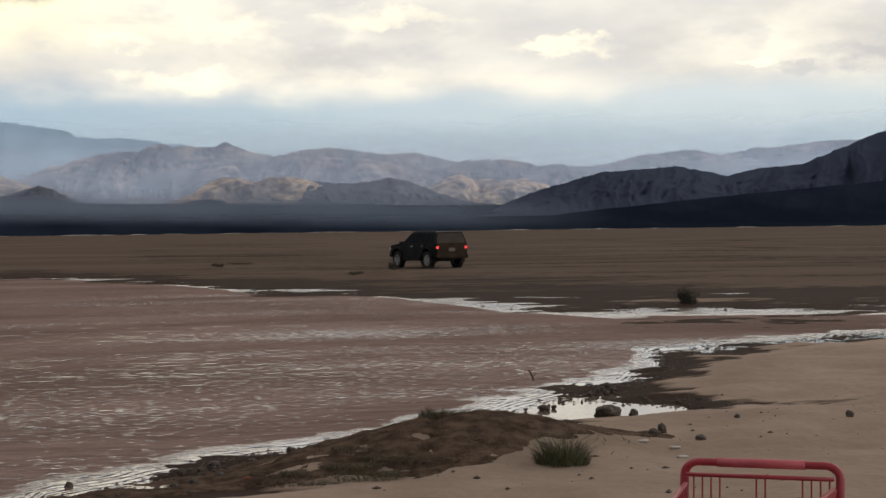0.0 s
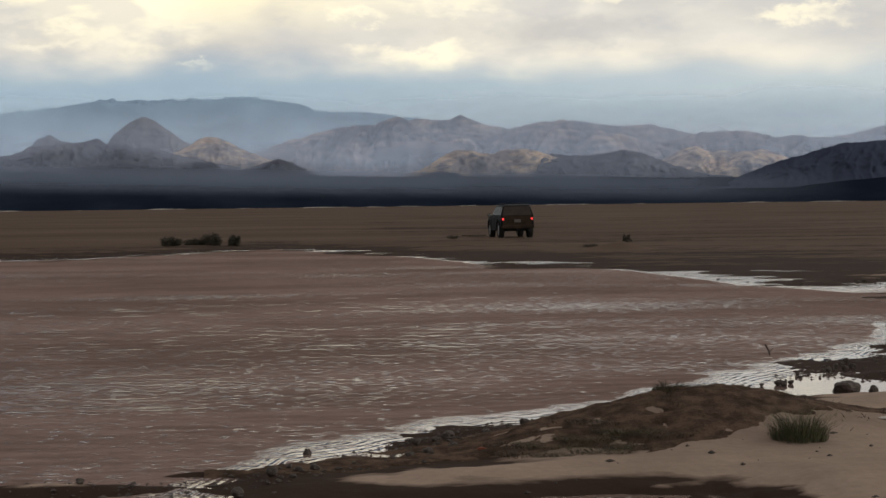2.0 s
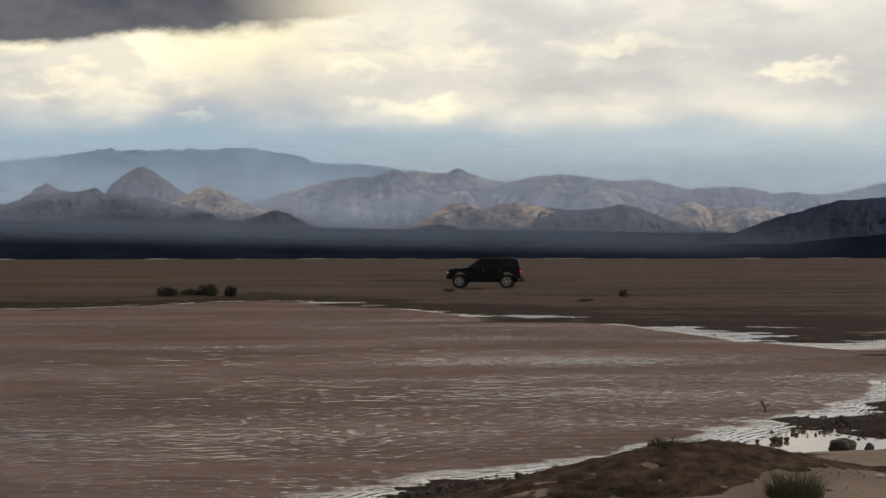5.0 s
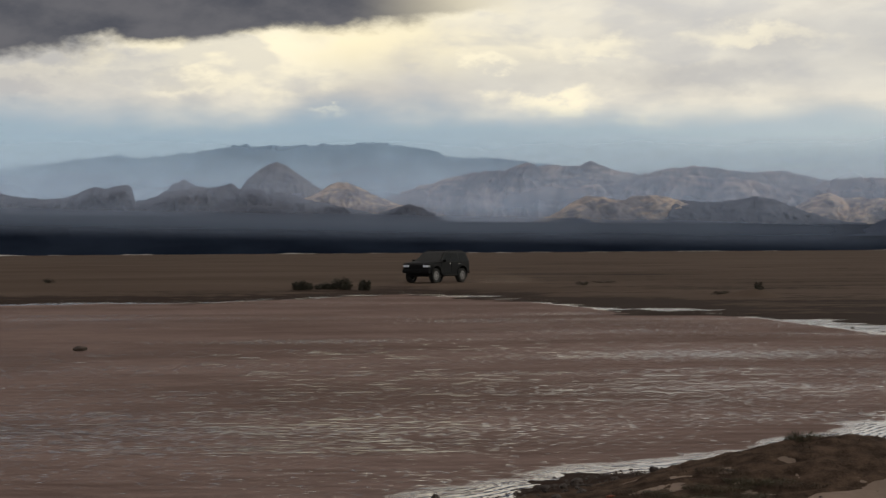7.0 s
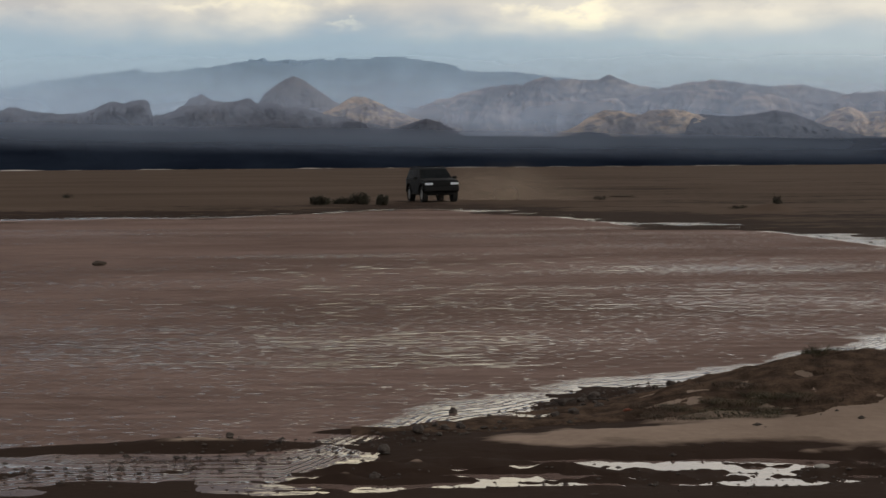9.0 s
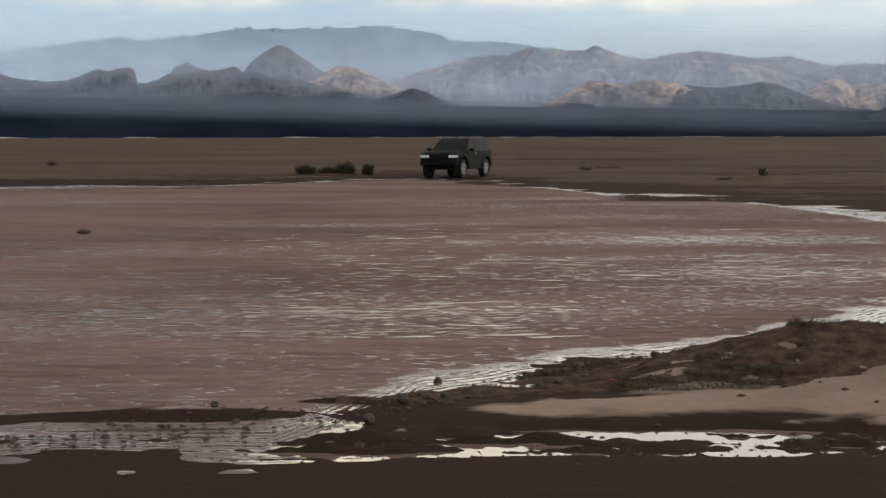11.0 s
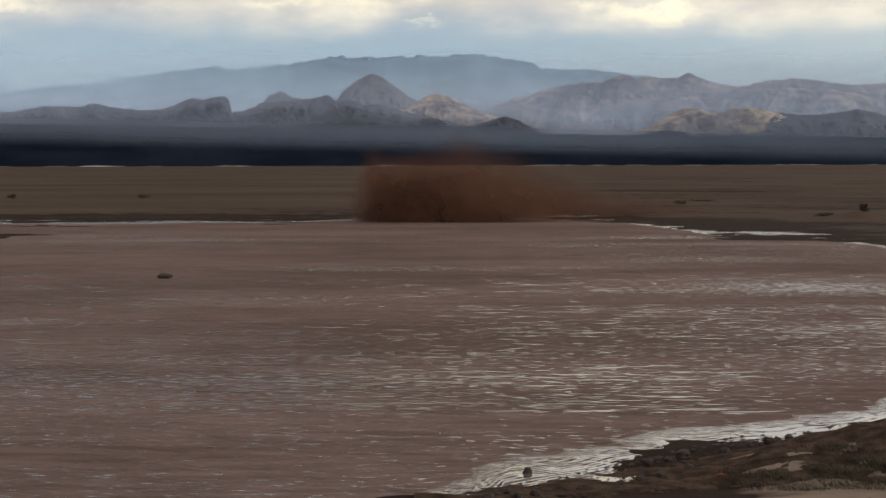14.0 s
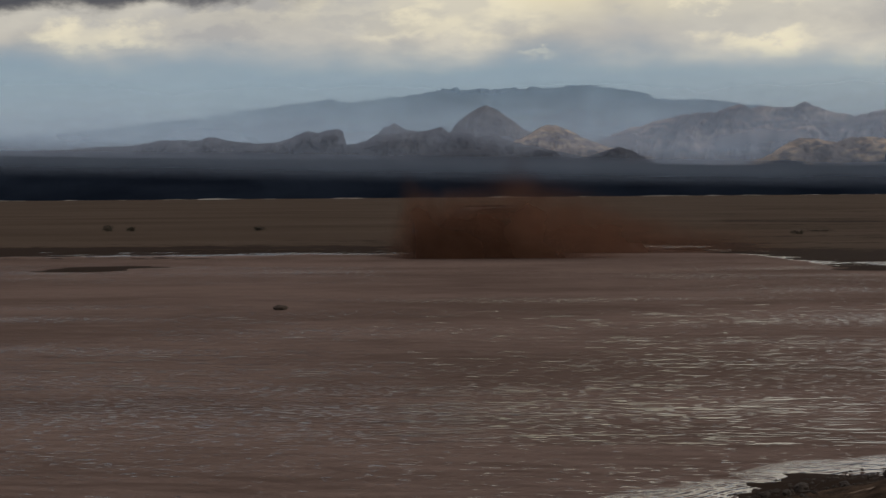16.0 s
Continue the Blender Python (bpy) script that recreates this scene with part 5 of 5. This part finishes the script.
def haze(parent, length, height, strength, seed, mat, thin=1.0, bow=0.5, front=0.10):
    """The finest drops of a spray: a bowed bank that thins out smoothly on all sides."""
    us, qs = np.linspace(-0.16, 1.1, 84), np.linspace(0, 1.25, 44)
    u, q = np.meshgrid(us, qs, indexing="ij")
    uc = np.clip(u, 0, 1)
    x, z = u * length - 0.16 * q * height, q * height - 0.04
    y = -bow * np.sin(np.clip((u + 0.16) / 1.26, 0, 1) * math.pi) + 0.12 * fbm(u * 5, q * 4, 3, seed)
    top = np.sqrt(np.clip((u + 0.13) * 2.6, 0.0, 1)) * (1 - 0.62 * uc ** thin) * (0.86 + 0.38 * fbm(u * 4.2, u * 0 + seed, 3, seed + 1))
    k = np.clip((top - q * 0.98) / (0.62 * np.maximum(top, 0.05)) + 0.22 * fbm(u * 7, q * 5, 4, seed + 2), 0, 1)
    side = np.clip((u + 0.14) / front, 0, 1) * np.clip((1.08 - u) / 0.75, 0, 1)
    d = strength * k * k * (3 - 2 * k) * side * side * (3 - 2 * side)
    d[:, -1] = 0
    ob = from_arrays("haze", np.stack([x, y, z], -1).reshape(-1, 3), grid_faces(*u.shape), mat, True)
    at = ob.data.attributes.new("thickness", "FLOAT", "POINT")
    at.data.foreach_set("value", d.ravel().astype(np.float32))
    ob.parent = parent
    return ob


BOW = spray("bow_spray", "brown muddy water flung up before the car", 60000, 3.4, 0.9, 2.6, 0.0042, 91, M_SPRAY, 1.3)
SHEET = spray("side_spray", "dense low sheet of brown mud beside the car", 110000, 6.6, 0.8, 2.2, 0.0050, 92, M_SPRAY, 1.0)
TRAIL = spray("trail_spray", "thin brown spray hanging behind the car", 50000, 10.0, 1.6, 2.3, 0.0040, 93, M_SPRAY, 1.6, 0.8)
MIST = spray("spray_mist", "fine brown mist drifting over the car", 40000, 6.0, 2.0, 2.8, 0.0040, 94, M_SPRAY, 2.0)
DUST = spray("dust_cloud", "faint brown dust stirred up behind the car", 30000, 7.0, 2.5, 2.0, 0.0040, 95, M_DUSTCLOUD, 1.6, 1.3, stretch=1.2)
haze(BOW, 4.8, 4.0, 0.93, 191, M_HAZE, front=0.36)
haze(SHEET, 8.0, 4.0, 0.97, 192, M_HAZE, 1.3, front=0.32)
haze(TRAIL, 10.5, 3.0, 0.82, 193, M_HAZE, 0.8)
haze(MIST, 6.6, 4.2, 0.85, 194, M_HAZE)
haze(DUST, 8.0, 2.9, 0.40, 195, M_DUSTHAZE, 1.3, 0.5, 0.3)

# ---- what moves ----
# seconds, degrees to the left of the first view axis, metres away, heading, height
DRIVE = [
    (0.0, -10.99, 80.5, 20, 0.0), (0.5, -9.30, 82.5, 25, 0.0), (1.0, -7.80, 85.0, 24, 0.0), (1.5, -6.61, 88.0, 17, 0.0),
    (2.0, -6.12, 91.0, 4, 0.0), (2.5, -6.40, 93.5, -21, 0.0), (3.0, -7.02, 96.0, -27, 0.0), (3.5, -7.70, 99.0, -22, 0.0),
    (4.0, -7.60, 101.5, 8, 0.0), (4.5, -6.80, 101.5, 48, 0.0), (5.0, -5.40, 99.5, 80, 0.0), (5.5, -3.85, 97.0, 95, 0.0),
    (6.0, -2.46, 97.5, 93, 0.0), (6.5, -0.98, 97.0, 111, 0.0), (7.0, 0.44, 95.5, 148, 0.0), (7.5, 1.25, 94.0, 163, 0.0),
    (8.0, 1.52, 91.5, 177, 0.0), (8.5, 1.39, 89.0, 186, 0.0), (9.0, 1.16, 87.0, 195, 0.0), (9.5, 0.70, 84.0, 205, 0.0),
    (10.0, 0.0, 81.0, 205, 0.0), (10.5, -0.45, 78.5, 185, 0.0), (11.0, -0.10, 76.0, 158, -0.02), (11.5, 0.40, 74.0, 148, -0.06),
    (12.0, 0.80, 73.5, 147, -0.10), (12.5, 1.47, 73.0, 163, -0.12), (13.0, 2.13, 72.0, 164, -0.14), (13.5, 2.78, 69.5, 152, -0.18),
    (14.0, 3.52, 66.5, 142, -0.22), (14.5, 4.20, 64.5, 138, -0.25), (15.0, 4.70, 63.5, 130, -0.25), (15.5, 5.30, 62.7, 135, -0.25),
    (16.0, 5.83, 62.0, 130, -0.25)]


def spot(az, d):
    return -math.sin(radians(az)) * d, math.cos(radians(az)) * d


def at_time(t):
    k = [np.interp(t, [r[0] for r in DRIVE], [r[i] for r in DRIVE]) for i in (1, 2)]
    return spot(*k)


# seconds, shift along x, shift towards the camera, height of the spray's foot
BOW_ROWS = [(0, -1.3, 2.6, -4.2), (10.9, -1.3, 2.6, -4.2), (11.3, -1.5, 2.5, -0.6), (11.5, -1.9, 2.4, -0.1), (12.0, -2.3, 2.6, -1.1), (12.5, -2.35, 2.8, -1.1),
            (13.0, -2.3, 2.8, -0.9), (13.5, -2.55, 2.8, -0.4), (14.0, -2.3, 2.7, -0.1), (14.5, -2.4, 2.7, -0.22), (15.0, -2.25, 2.8, -0.22), (15.5, -2.3, 2.8, -0.22), (16.0, -2.05, 2.8, -0.22)]
SHEET_ROWS = [(0, -1.0, 2.6, -4.0), (10.9, -1.0, 2.6, -4.0), (11.3, -0.7, 2.4, -0.6), (11.5, -1.2, 2.4, -0.4), (12.0, -1.5, 2.5, -1.2), (12.5, -0.85, 2.6, -1.3),
            (13.0, -1.1, 2.6, -1.2), (13.5, -1.75, 2.7, -0.5), (14.0, -1.9, 2.7, 0.0), (14.5, -1.75, 2.7, -0.22), (15.0, -1.7, 2.7, -0.22), (15.5, -1.65, 2.7, -0.22), (16.0, -1.4, 2.7, -0.15)]
TRAIL_ROWS = [(0, 0.0, -0.6, -4.0), (10.9, 0.5, -0.6, -4.0), (11.3, 0.7, -2.4, -0.5), (11.5, 0.1, -2.4, -0.1), (12.0, -0.4, -2.4, -0.1), (12.5, 0.75, -2.4, -0.1),
            (13.0, 1.1, -2.4, -0.1), (13.5, 0.65, -2.4, -0.4), (14.0, 0.4, -2.4, -0.2), (14.5, 0.65, -2.4, -0.1), (15.0, 0.7, -2.4, -0.2), (15.5, 0.85, -2.4, -0.2), (16.0, 1.0, -2.4, -0.1)]
MIST_ROWS = [(0, -1.0, -1.4, -4.8), (11.1, -1.0, -1.4, -4.8), (11.5, -1.3, -2.6, -0.3), (12.0, -1.8, -2.6, 0.0), (12.5, -0.45, -2.6, -1.2), (13.0, 0.1, -2.6, -1.5),
            (13.5, -0.95, -2.6, -1.1), (14.0, -1.6, -2.6, -0.4), (14.5, -0.95, -2.6, -0.5), (15.0, -0.9, -2.6, -0.7), (15.5, -0.55, -2.6, -0.8), (16.0, -0.6, -2.6, -0.6)]
DUST_ROWS = [(0, 1.0, 0.0, -3.8), (6.0, 1.0, 0.0, -3.8), (6.5, 0.8, 0.0, -2.4), (7.0, 0.9, -0.4, -1.2), (7.5, 0.7, -0.6, -0.5), (8.0, 0.3, -0.8, -0.1), (8.5, 0.4, -1.0, 0.0),
             (9.0, 0.8, -1.2, 0.0), (9.6, 1.4, -2.5, -0.8), (10.4, 2.2, -4.0, -3.0), (11.0, 2.2, -4.0, -4.2), (16.0, 2.2, -4.0, -4.2)]


def follow(ob, rows):
    keyed = []
    for t, dx, dy, z in rows:
        x, y = at_time(t if ob is not DUST else min(max(t, 6.5), 9.5))
        keyed.append((t, pose(x + dx, y - dy, z)))
    walk(ob, keyed)


def motions():
    walk(car, [(t, pose(*spot(a, d), place_z(*spot(a, d)) - 0.02, 0.6 * math.sin(t * 3.1), 0.8 * math.sin(t * 2.3), h)) for t, a, d, h, z in DRIVE])
    # distance rolled, for the turning wheels
    steps = [i * 0.1 for i in range(161)]
    places = [at_time(t) for t in steps]
    rolled, total = [], 0.0
    for i, p in enumerate(places):
        if i:
            total += min(math.hypot(p[0] - places[i - 1][0], p[1] - places[i - 1][1]), 0.55)
        rolled.append(total)
    for wheel, side, y in car_wheels:
        base = pose(side * 0.735, y, WHEEL_R, 0, 0, 0 if side > 0 else 180)
        walk(wheel, [(t, base @ pose(0, 0, 0, (-1 if side > 0 else 1) * math.degrees(r / WHEEL_R))) for t, r in zip(steps, rolled)])
    for ob, rows in ((BOW, BOW_ROWS), (SHEET, SHEET_ROWS), (TRAIL, TRAIL_ROWS), (MIST, MIST_ROWS), (DUST, DUST_ROWS)):
        follow(ob, rows)
    for i, (ob, x, y) in enumerate(RIPPLES):
        walk(ob, [(0, pose(x - 2.0, y, 0.002)), (5, pose(x - 0.8, y + 0.06, 0.003)), (11, pose(x + 0.7, y - 0.05, 0.002)), (16, pose(x + 2.0, y, 0.003))])


motions()
